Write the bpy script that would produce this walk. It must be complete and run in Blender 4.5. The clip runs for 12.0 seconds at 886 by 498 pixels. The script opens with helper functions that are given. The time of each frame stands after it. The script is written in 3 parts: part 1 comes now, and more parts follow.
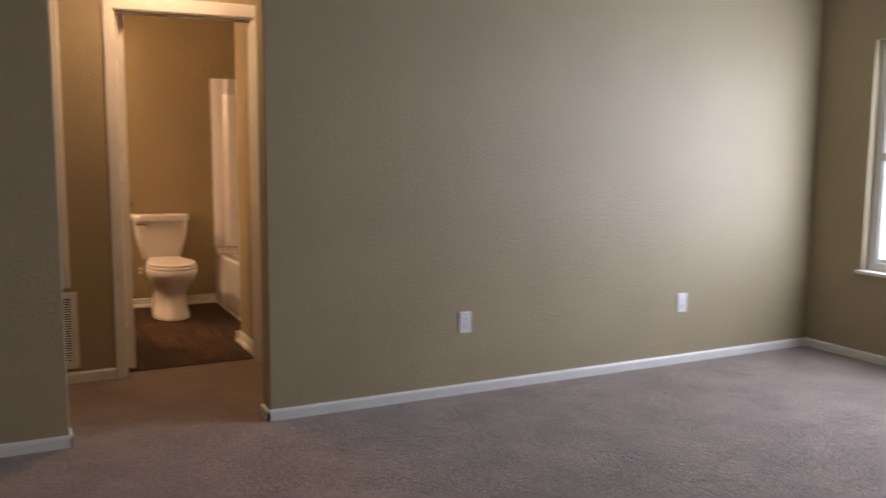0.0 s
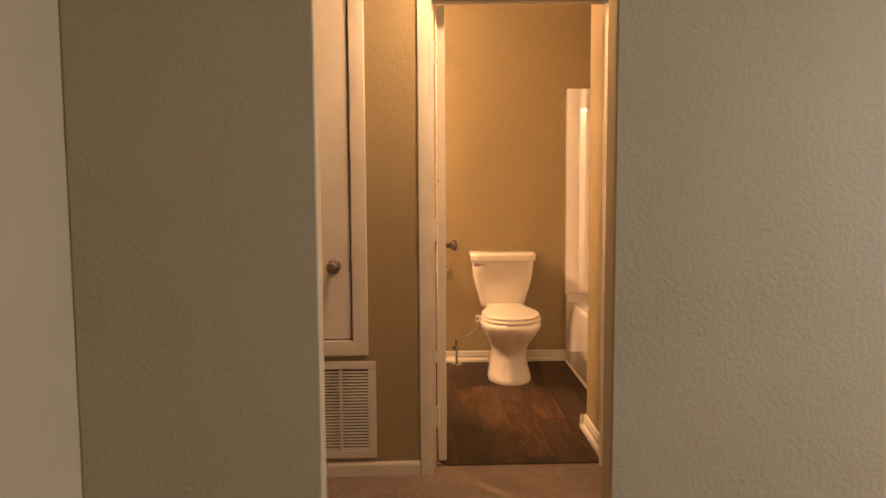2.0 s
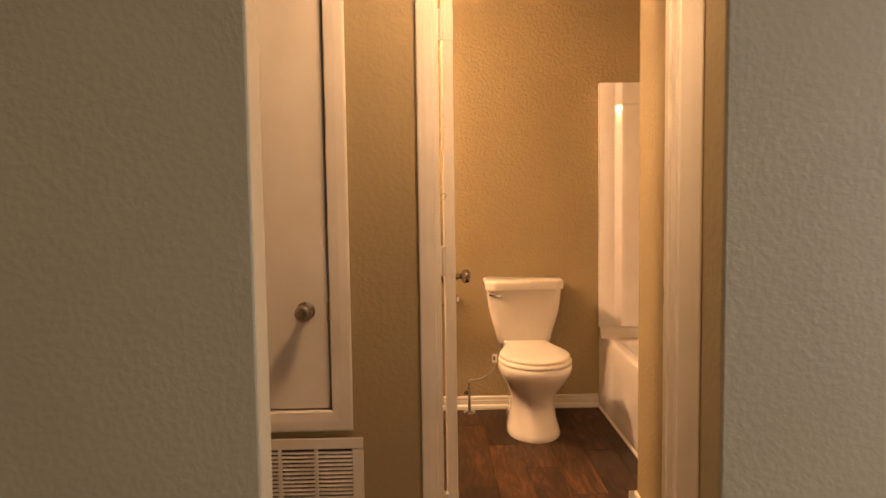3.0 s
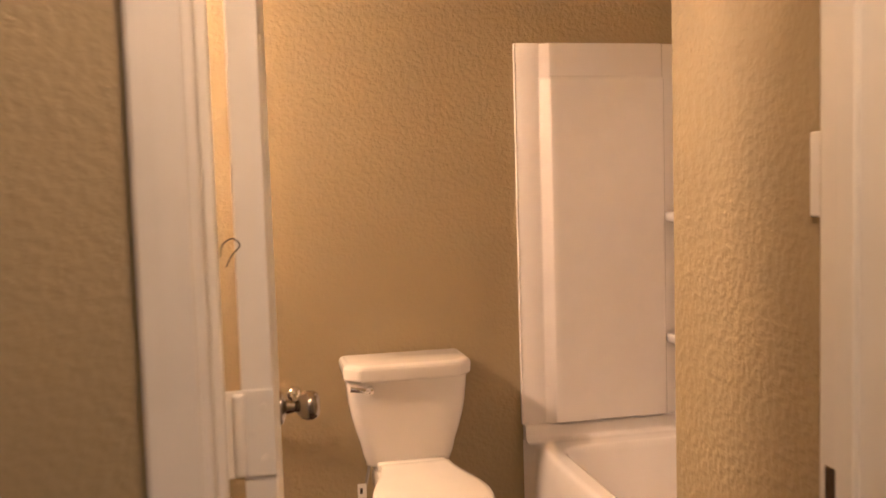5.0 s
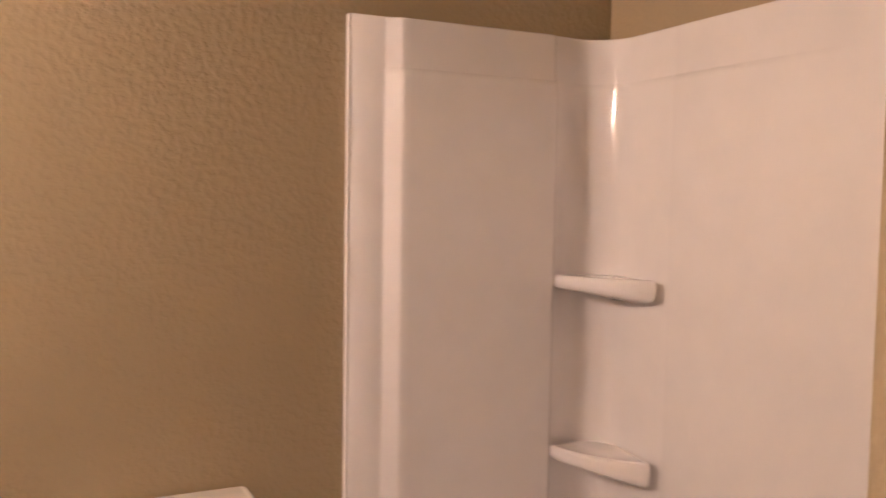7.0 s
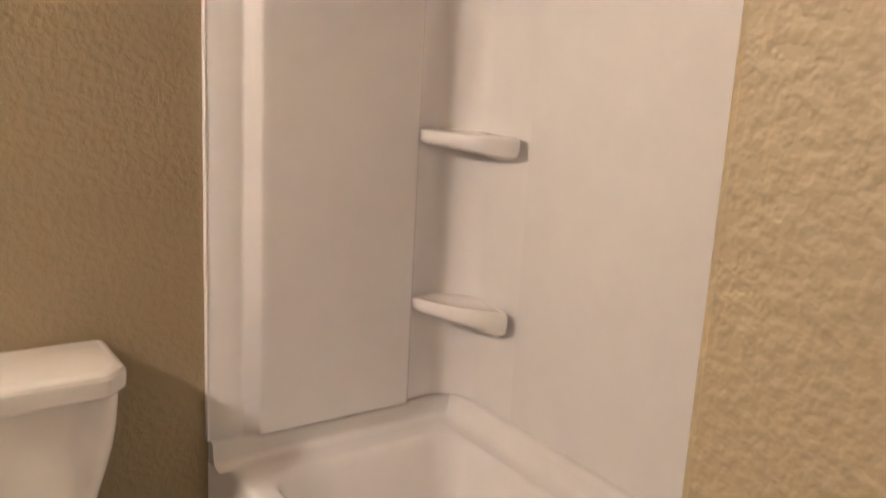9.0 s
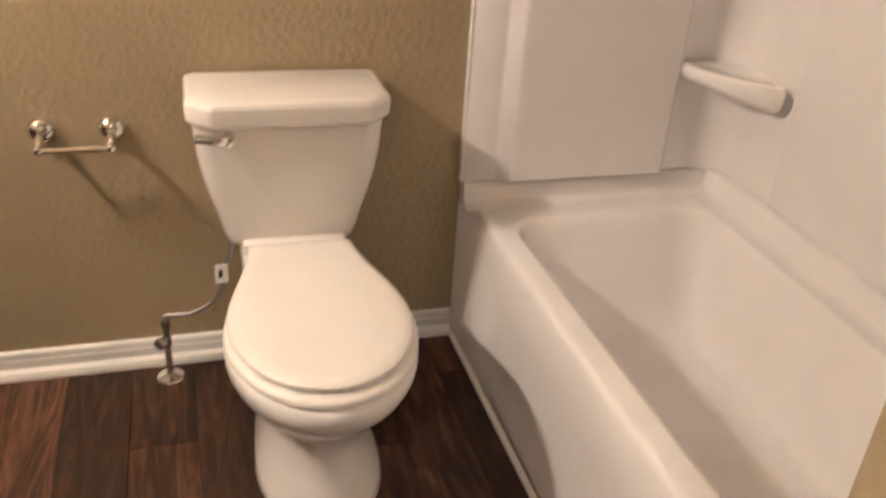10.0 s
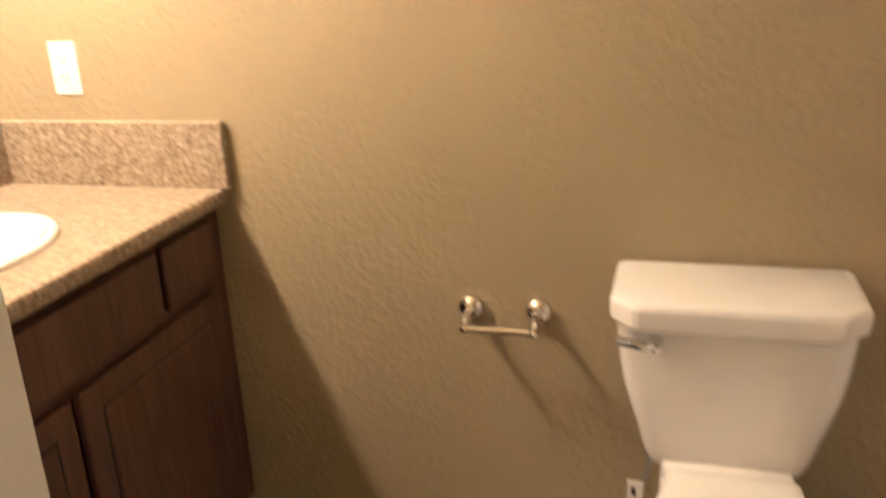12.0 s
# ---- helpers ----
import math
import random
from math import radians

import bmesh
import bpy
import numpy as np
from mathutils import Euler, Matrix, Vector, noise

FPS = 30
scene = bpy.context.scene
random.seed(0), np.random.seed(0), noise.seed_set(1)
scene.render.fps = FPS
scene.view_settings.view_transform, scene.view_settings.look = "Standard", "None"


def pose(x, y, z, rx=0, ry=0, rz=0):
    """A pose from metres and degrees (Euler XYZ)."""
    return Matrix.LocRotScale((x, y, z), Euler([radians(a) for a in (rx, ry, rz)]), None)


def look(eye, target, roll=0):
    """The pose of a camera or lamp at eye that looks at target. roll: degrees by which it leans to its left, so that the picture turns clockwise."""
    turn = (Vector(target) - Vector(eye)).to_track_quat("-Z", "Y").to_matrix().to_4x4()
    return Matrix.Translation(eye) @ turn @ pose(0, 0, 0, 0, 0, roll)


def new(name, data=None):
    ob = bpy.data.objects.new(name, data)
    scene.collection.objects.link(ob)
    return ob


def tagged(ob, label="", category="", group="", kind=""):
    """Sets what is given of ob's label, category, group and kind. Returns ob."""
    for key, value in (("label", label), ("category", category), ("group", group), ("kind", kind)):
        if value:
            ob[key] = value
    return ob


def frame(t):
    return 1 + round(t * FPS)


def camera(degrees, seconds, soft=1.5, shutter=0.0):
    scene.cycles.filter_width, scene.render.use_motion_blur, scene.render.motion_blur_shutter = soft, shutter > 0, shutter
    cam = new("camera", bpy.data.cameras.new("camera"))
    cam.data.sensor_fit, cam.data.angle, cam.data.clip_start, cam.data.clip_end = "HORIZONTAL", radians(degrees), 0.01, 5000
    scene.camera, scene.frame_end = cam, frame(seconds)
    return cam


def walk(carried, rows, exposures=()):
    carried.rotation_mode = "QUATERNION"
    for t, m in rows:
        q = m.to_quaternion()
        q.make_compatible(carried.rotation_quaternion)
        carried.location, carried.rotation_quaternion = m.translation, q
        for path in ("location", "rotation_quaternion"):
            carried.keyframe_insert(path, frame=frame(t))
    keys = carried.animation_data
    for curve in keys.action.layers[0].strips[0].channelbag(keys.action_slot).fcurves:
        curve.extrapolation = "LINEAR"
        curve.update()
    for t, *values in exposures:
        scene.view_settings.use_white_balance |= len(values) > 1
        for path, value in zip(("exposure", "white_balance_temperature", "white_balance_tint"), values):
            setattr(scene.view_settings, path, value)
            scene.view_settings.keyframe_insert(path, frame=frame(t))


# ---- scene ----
cam = camera(54.8, 12.0, shutter=0.35)
PATH = [
    (0, (-1.039, -3.918, 1.329), (-0.139, -2.148, 1.084), 0.4),
    (0.4, (-0.951, -3.731, 1.339), (-0.302, -1.854, 1.1), 0.1),
    (0.7, (-0.899, -3.558, 1.344), (-0.41, -1.63, 1.127), -0.1),
    (1, (-0.814, -3.366, 1.347), (-0.51, -1.399, 1.153), -0.8),
    (1.5, (-0.655, -2.997, 1.35), (-0.517, -1.01, 1.167), -0.7),
    (1.8, (-0.598, -2.707, 1.356), (-0.509, -0.72, 1.152), -0.2),
    (2.5, (-0.535, -2.042, 1.354), (-0.49, -0.051, 1.17), -0.8),
    (4.3, (-0.542, -0.36, 1.329), (-0.319, 1.62, 1.166), -1.1),
    (4.5, (-0.523, -0.17, 1.329), (-0.193, 1.796, 1.173), -1.5),
    (4.8, (-0.474, 0.091, 1.329), (-0.06, 2.041, 1.162), -1.4),
    (5, (-0.427, 0.264, 1.329), (-0.021, 2.218, 1.191), -1.7),
    (5.5, (-0.303, 0.644, 1.331), (0.072, 2.604, 1.205), -0.2),
    (6, (-0.208, 0.986, 1.36), (0.145, 2.951, 1.248), -0.3),
    (6.5, (-0.161, 1.222, 1.395), (0.358, 3.152, 1.314), -0.4),
    (7, (-0.21, 1.323, 1.424), (0.666, 3.117, 1.299), 0.9),
    (7.2, (-0.226, 1.329, 1.427), (0.753, 3.068, 1.293), 1.2),
    (9, (-0.201, 1.331, 1.413), (0.927, 2.922, 0.971), 3.1),
    (9.3, (-0.206, 1.322, 1.387), (0.75, 2.963, 0.786), 3.8),
    (9.6, (-0.19, 1.324, 1.368), (0.573, 3.012, 0.615), 4.2),
    (9.8, (-0.178, 1.318, 1.358), (0.464, 3.012, 0.511), 4.6),
    (10, (-0.178, 1.316, 1.348), (0.359, 2.991, 0.397), 4.0),
    (10.5, (-0.18, 1.298, 1.304), (0.186, 2.94, 0.223), 4.3),
    (10.6, (-0.176, 1.307, 1.298), (0.163, 2.951, 0.21), 4.1),
    (11, (-0.114, 1.356, 1.294), (0.008, 3.062, 0.257), 1.5),
    (11.3, (-0.068, 1.407, 1.308), (-0.127, 3.159, 0.345), -0.7),
    (11.5, (-0.061, 1.458, 1.309), (-0.25, 3.235, 0.4), -2.4),
    (12, (-0.085, 1.615, 1.345), (-0.608, 3.42, 0.695), -2.8),
]
# seconds, stops, kelvin, tint
EXPOSURES = [(0, -0.45, 6000, 20), (0.7, 0.12, 6350, 21), (1.5, 0.32, 6950, 23), (2.5, 0.4, 7250, 24), (4.3, 0.3, 5800, 20), (5.2, 0.34, 5450, 22), (6.2, -0.12, 5150, 24), (7.2, 0.05, 4550, 20), (9.0, 0.12, 4250, 7), (10.0, 0.32, 4250, 7), (11.3, 0.46, 4350, 7), (12, 0.34, 4550, 5)]
BULB_Y, BULB_Z = 2.69, 2.05
walk(cam, [(t, look(eye, target, roll)) for t, eye, target, roll in PATH], EXPOSURES)

# ---- world and lights ----
world = bpy.data.worlds.new("world")
scene.world = world
world.use_nodes = True
wn, wl = world.node_tree.nodes, world.node_tree.links
sky = wn.new("ShaderNodeTexSky")
sky.sky_type, sky.sun_disc = "NISHITA", False
sky.sun_elevation, sky.sun_rotation = radians(48), radians(250)
wn["Background"].inputs["Strength"].default_value = 0.10
wl.new(sky.outputs["Color"], wn["Background"].inputs["Color"])

sun = new("sun", bpy.data.lights.new("sun", "SUN"))
sun.data.energy, sun.data.angle, sun.data.color = 1.5, radians(10), (1, 0.95, 0.88)
sun.matrix_world = look((-20, -18, 28), (0, 0, 0))


def window_lamp(name, at, target, sx, sy, power, color):
    lamp = new(name, bpy.data.lights.new(name, "AREA"))
    lamp.data.shape, lamp.data.size, lamp.data.size_y = "RECTANGLE", sx, sy
    lamp.data.energy, lamp.data.color = power, color
    lamp.matrix_world = look(at, target)
    return lamp


# daylight in the bedroom window's opening, a bulb bar above the vanity, a hall ceiling lamp
WINDOW_POWER, BULB_POWER, HALL_POWER = 112.0, 66.0, 125.0
window_lamp("window_daylight", (3.735, -1.5, 1.26), (0, -1.5, 1.26), 2.1, 1.3, WINDOW_POWER, (0.82, 0.89, 1.0))
WARM = (1.0, 0.61, 0.30)


# ---- materials ----
def material(name, base=(0.8, 0.8, 0.8), rough=0.5, metal=0.0, coat=0.0):
    m = bpy.data.materials.new(name)
    m.use_nodes = True
    b = m.node_tree.nodes["Principled BSDF"]
    b.inputs["Base Color"].default_value = (*base, 1)
    b.inputs["Roughness"].default_value = rough
    b.inputs["Metallic"].default_value = metal
    b.inputs["Coat Weight"].default_value = coat
    return m, m.node_tree.nodes, m.node_tree.links, b


def coords(n, l, scale=(1, 1, 1)):
    tc, mp = n.new("ShaderNodeTexCoord"), n.new("ShaderNodeMapping")
    mp.inputs["Scale"].default_value = scale
    l.new(tc.outputs["Object"], mp.inputs["Vector"])
    return mp.outputs["Vector"]


def noise_tex(n, l, vec, scale, detail=3.0, rough=0.5, distortion=0.0):
    t = n.new("ShaderNodeTexNoise")
    t.inputs["Scale"].default_value, t.inputs["Detail"].default_value = scale, detail
    t.inputs["Roughness"].default_value, t.inputs["Distortion"].default_value = rough, distortion
    l.new(vec, t.inputs["Vector"])
    return t.outputs["Fac"]


def ramp(n, l, fac, stops):
    r = n.new("ShaderNodeValToRGB")
    while len(r.color_ramp.elements) < len(stops):
        r.color_ramp.elements.new(0.5)
    for e, (p, c) in zip(r.color_ramp.elements, stops):
        e.position, e.color = p, (*c, 1)
    l.new(fac, r.inputs["Fac"])
    return r.outputs["Color"]


def bump(n, l, b, height, strength, distance, before=None):
    k = n.new("ShaderNodeBump")
    k.inputs["Strength"].default_value, k.inputs["Distance"].default_value = strength, distance
    l.new(height, k.inputs["Height"])
    if before:
        l.new(before, k.inputs["Normal"])
    l.new(k.outputs["Normal"], b.inputs["Normal"])
    return k.outputs["Normal"]


def mix(n, l, fac, a, b2, kind="MIX"):
    x = n.new("ShaderNodeMix")
    x.data_type, x.blend_type = "RGBA", kind
    for socket, v in ((x.inputs[0], fac), (x.inputs[6], a), (x.inputs[7], b2)):
        if isinstance(v, (int, float)):
            socket.default_value = v
        elif isinstance(v, tuple):
            socket.default_value = (*v, 1)
        else:
            l.new(v, socket)
    return x.outputs[2]


def wall_paint(name, base, relief=0.2):
    m, n, l, b = material(name, base, 0.55)
    v = coords(n, l)
    big = noise_tex(n, l, v, 1.7, 3)
    fine = noise_tex(n, l, v, 62, 2, 0.5)
    dark = tuple(c * 0.9 for c in base)
    l.new(ramp(n, l, big, [(0.3, dark), (0.7, base)]), b.inputs["Base Color"])
    flat = ramp(n, l, fine, [(0.38, (0, 0, 0)), (0.68, (1, 1, 1))])
    first = bump(n, l, b, flat, relief, 0.005)
    bump(n, l, b, noise_tex(n, l, v, 120, 2), 0.2, 0.002, first)
    return m


PAINT = wall_paint("tan_wall_paint", (0.37, 0.302, 0.174), 0.13)
BATH_PAINT = wall_paint("tan_orange_peel_wall_paint", (0.37, 0.302, 0.174), 0.29)
# bathroom ceiling is out of view; tan tone chosen to weaken bounced light
BATH_CEIL = wall_paint("bounce_cut_tan_ceiling", (0.4, 0.34, 0.22), 0.4)
CEIL = wall_paint("white_ceiling_paint", (0.6, 0.58, 0.54))


def white_paint():
    m, n, l, b = material("white_trim_paint", (0.74, 0.72, 0.67), 0.38)
    v = coords(n, l)
    l.new(ramp(n, l, noise_tex(n, l, v, 6, 4), [(0.3, (0.69, 0.67, 0.61)), (0.7, (0.77, 0.75, 0.7))]), b.inputs["Base Color"])
    bump(n, l, b, noise_tex(n, l, coords(n, l, (90, 90, 6)), 1.0, 3), 0.08, 0.002)
    return m


TRIM = white_paint()


def carpet_mat():
    m, n, l, b = material("beige_carpet", (0.3, 0.25, 0.21), 0.95)
    v = coords(n, l)
    pile = noise_tex(n, l, v, 160, 4, 0.7)
    tuft = noise_tex(n, l, v, 42, 4, 0.65, 0.6)
    patch = noise_tex(n, l, v, 3.5, 4, 0.6)
    c = ramp(n, l, pile, [(0.3, (0.2, 0.145, 0.112)), (0.5, (0.34, 0.255, 0.2)), (0.72, (0.48, 0.375, 0.3))])
    c = mix(n, l, 0.8, c, ramp(n, l, tuft, [(0.3, (0.55, 0.55, 0.55)), (0.7, (1.15, 1.15, 1.15))]), "MULTIPLY")
    c = mix(n, l, 0.7, c, ramp(n, l, patch, [(0.38, (0.68, 0.66, 0.66)), (0.62, (1.05, 1.03, 1.02))]), "MULTIPLY")
    l.new(c, b.inputs["Base Color"])
    b.inputs["Sheen Weight"].default_value = 0.3
    first = bump(n, l, b, pile, 0.8, 0.008)
    bump(n, l, b, tuft, 0.7, 0.015, first)
    return m


CARPET = carpet_mat()


def plank_mat():
    m, n, l, b = material("walnut_vinyl_plank", (0.15, 0.07, 0.04), 0.52)
    b.inputs["Specular IOR Level"].default_value = 0.35
    info = n.new("ShaderNodeObjectInfo")
    tc = n.new("ShaderNodeTexCoord")
    off, add = n.new("ShaderNodeVectorMath"), n.new("ShaderNodeVectorMath")
    off.operation = "SCALE"
    off.inputs[0].default_value = (37.0, 91.0, 13.0)
    l.new(info.outputs["Random"], off.inputs["Scale"])
    add.operation = "ADD"
    l.new(tc.outputs["Object"], add.inputs[0])
    l.new(off.outputs["Vector"], add.inputs[1])

    def stretched(sx, sy):
        mp = n.new("ShaderNodeMapping")
        mp.inputs["Scale"].default_value = (sx, sy, 1)
        l.new(add.outputs["Vector"], mp.inputs["Vector"])
        return mp.outputs["Vector"]

    grain = noise_tex(n, l, stretched(15, 1.9), 1.5, 7, 0.62, 2.2)
    streak = noise_tex(n, l, stretched(90, 3), 1.5, 4, 0.6, 0.4)
    cloud = noise_tex(n, l, stretched(8, 2.2), 1.0, 3, 0.5, 0.8)
    c = ramp(n, l, grain, [(0.25, (0.014, 0.006, 0.0035)), (0.43, (0.044, 0.021, 0.0105)), (0.58, (0.1, 0.051, 0.025)), (0.8, (0.2, 0.11, 0.06))])
    c = mix(n, l, 0.4, c, ramp(n, l, streak, [(0.35, (0.45, 0.42, 0.4)), (0.6, (1.1, 1.1, 1.1))]), "MULTIPLY")
    c = mix(n, l, 0.9, c, ramp(n, l, cloud, [(0.32, (0.4, 0.36, 0.34)), (0.66, (1.2, 1.15, 1.1))]), "MULTIPLY")
    tone = ramp(n, l, info.outputs["Random"], [(0.0, (0.42, 0.385, 0.36)), (1.0, (1.35, 1.28, 1.18))])
    l.new(mix(n, l, 1.0, c, tone, "MULTIPLY"), b.inputs["Base Color"])
    bump(n, l, b, grain, 0.12, 0.003)
    return m


PLANK = plank_mat()


def glossy(name, base, rough, coat=0.3):
    m, n, l, b = material(name, base, rough, 0, coat)
    v = coords(n, l)
    l.new(ramp(n, l, noise_tex(n, l, v, 9, 3), [(0.3, tuple(c * 0.96 for c in base)), (0.7, base)]), b.inputs["Base Color"])
    bump(n, l, b, noise_tex(n, l, v, 24, 2), 0.03, 0.003)
    return m


CHINA = glossy("white_vitreous_china", (0.8, 0.77, 0.73), 0.12)
SEAT = glossy("white_toilet_seat_plastic", (0.82, 0.79, 0.74), 0.26, 0.1)
ACRYLIC = glossy("white_tub_acrylic", (0.85, 0.83, 0.83), 0.13, 0.5)
PLASTIC = glossy("white_wall_plate_plastic", (0.8, 0.79, 0.76), 0.35, 0)
CAULK = material("white_caulk", (0.72, 0.7, 0.66), 0.6)[0]


def metal_mat(name, base, rough):
    m, n, l, b = material(name, base, rough, 1.0)
    r = n.new("ShaderNodeMapRange")
    r.inputs["To Min"].default_value, r.inputs["To Max"].default_value = rough * 0.7, rough * 1.5
    l.new(noise_tex(n, l, coords(n, l), 55, 3), r.inputs["Value"])
    l.new(r.outputs["Result"], b.inputs["Roughness"])
    return m


CHROME = metal_mat("polished_chrome", (0.78, 0.77, 0.75), 0.08)
NICKEL = metal_mat("satin_nickel", (0.4, 0.365, 0.32), 0.22)
BRAID = metal_mat("braided_steel_hose", (0.42, 0.4, 0.38), 0.45)
# near-black: painted shade of gaps and holes, also print, wire and threshold
DARK = material("gap_shade_and_black", (0.02, 0.018, 0.015), 0.8)[0]
SUBFLOOR = material("dark_underlay", (0.015, 0.01, 0.008), 0.8)[0]
BRASS_SCREW = metal_mat("painted_screw", (0.5, 0.47, 0.4), 0.5)


def laminate():
    m, n, l, b = material("speckled_beige_laminate", (0.5, 0.42, 0.32), 0.3)
    v = coords(n, l)
    a = noise_tex(n, l, v, 85, 3, 0.65, 0.4)
    b1 = noise_tex(n, l, coords(n, l, (1, 1, 1.3)), 44, 4, 0.6, 0.8)
    c = ramp(n, l, a, [(0.28, (0.17, 0.12, 0.075)), (0.42, (0.29, 0.225, 0.15)), (0.56, (0.4, 0.325, 0.23)), (0.75, (0.52, 0.45, 0.35))])
    c = mix(n, l, 0.4, c, ramp(n, l, b1, [(0.36, (0.42, 0.34, 0.26)), (0.55, (1, 1, 1))]), "MULTIPLY")
    l.new(c, b.inputs["Base Color"])
    return m


LAMINATE = laminate()


def cabinet_wood():
    m, n, l, b = material("dark_stained_cabinet_wood", (0.1, 0.045, 0.025), 0.4)
    g = noise_tex(n, l, coords(n, l, (30, 30, 2.2)), 1.5, 6, 0.6, 1.0)
    patch = noise_tex(n, l, coords(n, l), 7, 3)
    c = ramp(n, l, g, [(0.28, (0.05, 0.021, 0.012)), (0.55, (0.1, 0.043, 0.024)), (0.8, (0.155, 0.072, 0.04))])
    l.new(mix(n, l, 0.5, c, ramp(n, l, patch, [(0.3, (0.7, 0.68, 0.66)), (0.7, (1.1, 1.1, 1.1))]), "MULTIPLY"), b.inputs["Base Color"])
    bump(n, l, b, g, 0.1, 0.002)
    return m


WOOD = cabinet_wood()
GLASS, gn, gl, gb = material("window_glass", (1, 1, 1), 0.02)
gb.inputs["Transmission Weight"].default_value, gb.inputs["IOR"].default_value = 1.0, 1.45


def bulb_mat(power):
    m, n, l, b = material("lit_frosted_bulb", (0.9, 0.85, 0.75), 0.4)
    b.inputs["Emission Color"].default_value = (*WARM, 1)
    b.inputs["Emission Strength"].default_value = power
    return m


# ---- mesh tools ----
def finish(bm, smooth=False, angle=40):
    bmesh.ops.recalc_face_normals(bm, faces=bm.faces)
    if smooth:
        lim = math.cos(radians(angle))
        for f in bm.faces:
            f.smooth = True
        for e in bm.edges:
            if len(e.link_faces) == 2 and e.link_faces[0].normal.dot(e.link_faces[1].normal) < lim:
                e.smooth = False


def mesh(name, bm, mat, smooth=False, angle=40):
    finish(bm, smooth, angle)
    me = bpy.data.meshes.new(name)
    bm.to_mesh(me)
    bm.free()
    me.materials.append(mat)
    return me


def part(name, bm, mat, parent=None, label="", smooth=False, angle=40):
    ob = new(name, mesh(name, bm, mat, smooth, angle))
    if parent:
        ob.parent = parent
        ob.matrix_parent_inverse = parent.matrix_basis.inverted()
    return tagged(ob, label)


def thing(name, at, label, category, group="", kind=""):
    ob = new(name)
    ob.matrix_basis = Matrix.Translation(at)
    ob.empty_display_size = 0.05
    return tagged(ob, label, category, group, kind)


def add_box(bm, x0, x1, y0, y1, z0, z1, bevel=0.0, seg=2):
    r = bmesh.ops.create_cube(bm, size=1, matrix=Matrix.Translation(((x0 + x1) / 2, (y0 + y1) / 2, (z0 + z1) / 2)) @ Matrix.Diagonal((x1 - x0, y1 - y0, z1 - z0, 1)))
    if bevel:
        es = list({e for v in r["verts"] for e in v.link_edges})
        bmesh.ops.bevel(bm, geom=es, offset=bevel, segments=seg, affect="EDGES", profile=0.5)


def box(x0, x1, y0, y1, z0, z1, bevel=0.0, seg=2):
    bm = bmesh.new()
    add_box(bm, x0, x1, y0, y1, z0, z1, bevel, seg)
    return bm


def boxes(*rows):
    bm = bmesh.new()
    for r in rows:
        add_box(bm, *r)
    return bm


def loft(rings, cap_first=True, cap_last=True, closed=True):
    """Joins rings of equal length, one after another."""
    bm = bmesh.new()
    made = [[bm.verts.new(p) for p in ring] for ring in rings]
    for a, b in zip(made, made[1:]):
        k = len(a)
        for i in range(k if closed else k - 1):
            bm.faces.new((a[i], a[(i + 1) % k], b[(i + 1) % k], b[i]))
    if cap_first:
        bm.faces.new(made[0][::-1])
    if cap_last:
        bm.faces.new(made[-1])
    return bm


def lathe(profile, axis_at, direction, steps=24):
    """Turns (along, radius) pairs round a line."""
    q = Vector(direction).normalized().to_track_quat("Z", "Y").to_matrix().to_4x4()
    m = Matrix.Translation(axis_at) @ q
    rings = [[m @ Vector((max(r, 1e-4) * math.cos(a), max(r, 1e-4) * math.sin(a), s)) for a in (2 * math.pi * i / steps for i in range(steps))] for s, r in profile]
    return loft(rings)


def tube(points, radius, steps=10):
    pts = [Vector(p) for p in points]
    rings = []
    side = None
    for i, p in enumerate(pts):
        d = (pts[min(i + 1, len(pts) - 1)] - pts[max(i - 1, 0)]).normalized()
        side = (d.orthogonal() if side is None else side - d * side.dot(d)).normalized()
        up = d.cross(side)
        rings.append([p + radius * (math.cos(a) * side + math.sin(a) * up) for a in (2 * math.pi * k / steps for k in range(steps))])
    return loft(rings)


def spline(points, per=6):
    """A smooth line through the points."""
    p = [Vector(q) for q in points]
    p = [2 * p[0] - p[1], *p, 2 * p[-1] - p[-2]]
    out = []
    for i in range(1, len(p) - 2):
        for k in range(per):
            t = k / per
            out.append(0.5 * (2 * p[i] + (p[i + 1] - p[i - 1]) * t + (2 * p[i - 1] - 5 * p[i] + 4 * p[i + 1] - p[i + 2]) * t * t + (3 * p[i] - p[i - 1] - 3 * p[i + 1] + p[i + 2]) * t ** 3))
    return out + [p[-2]]


def round_rect(x0, x1, y0, y1, r, z, per=8):
    out = []
    for cx, cy, a0 in ((x1 - r, y1 - r, 0), (x0 + r, y1 - r, 90), (x0 + r, y0 + r, 180), (x1 - r, y0 + r, 270)):
        for k in range(per):
            a = radians(a0 + 90 * k / (per - 1))
            out.append((cx + r * math.cos(a), cy + r * math.sin(a), z))
    return out


def structure(name, bm, mat, label, category):
    return tagged(part(name, bm, mat), label, category, kind="structure")


# ---- plan ----
BACK, LEFT, RIGHT, CEILING = 3.23, -1.6, 1.215, 2.44
DOOR_Y0, DOOR_Y1 = 1.11, 1.225
DL, DR, DTOP = -0.498, 0.278, 2.045
STUB_X, STUB_Y = 0.305, 1.716
BED_L, BED_R, BED_N = -1.58, 3.69, -5.2
OPEN_L, OPEN_R = -0.853, 0.027
CAB_L, CAB_R, CAB_Z0, CAB_Z1 = -1.42, -0.832, 0.6, 2.06

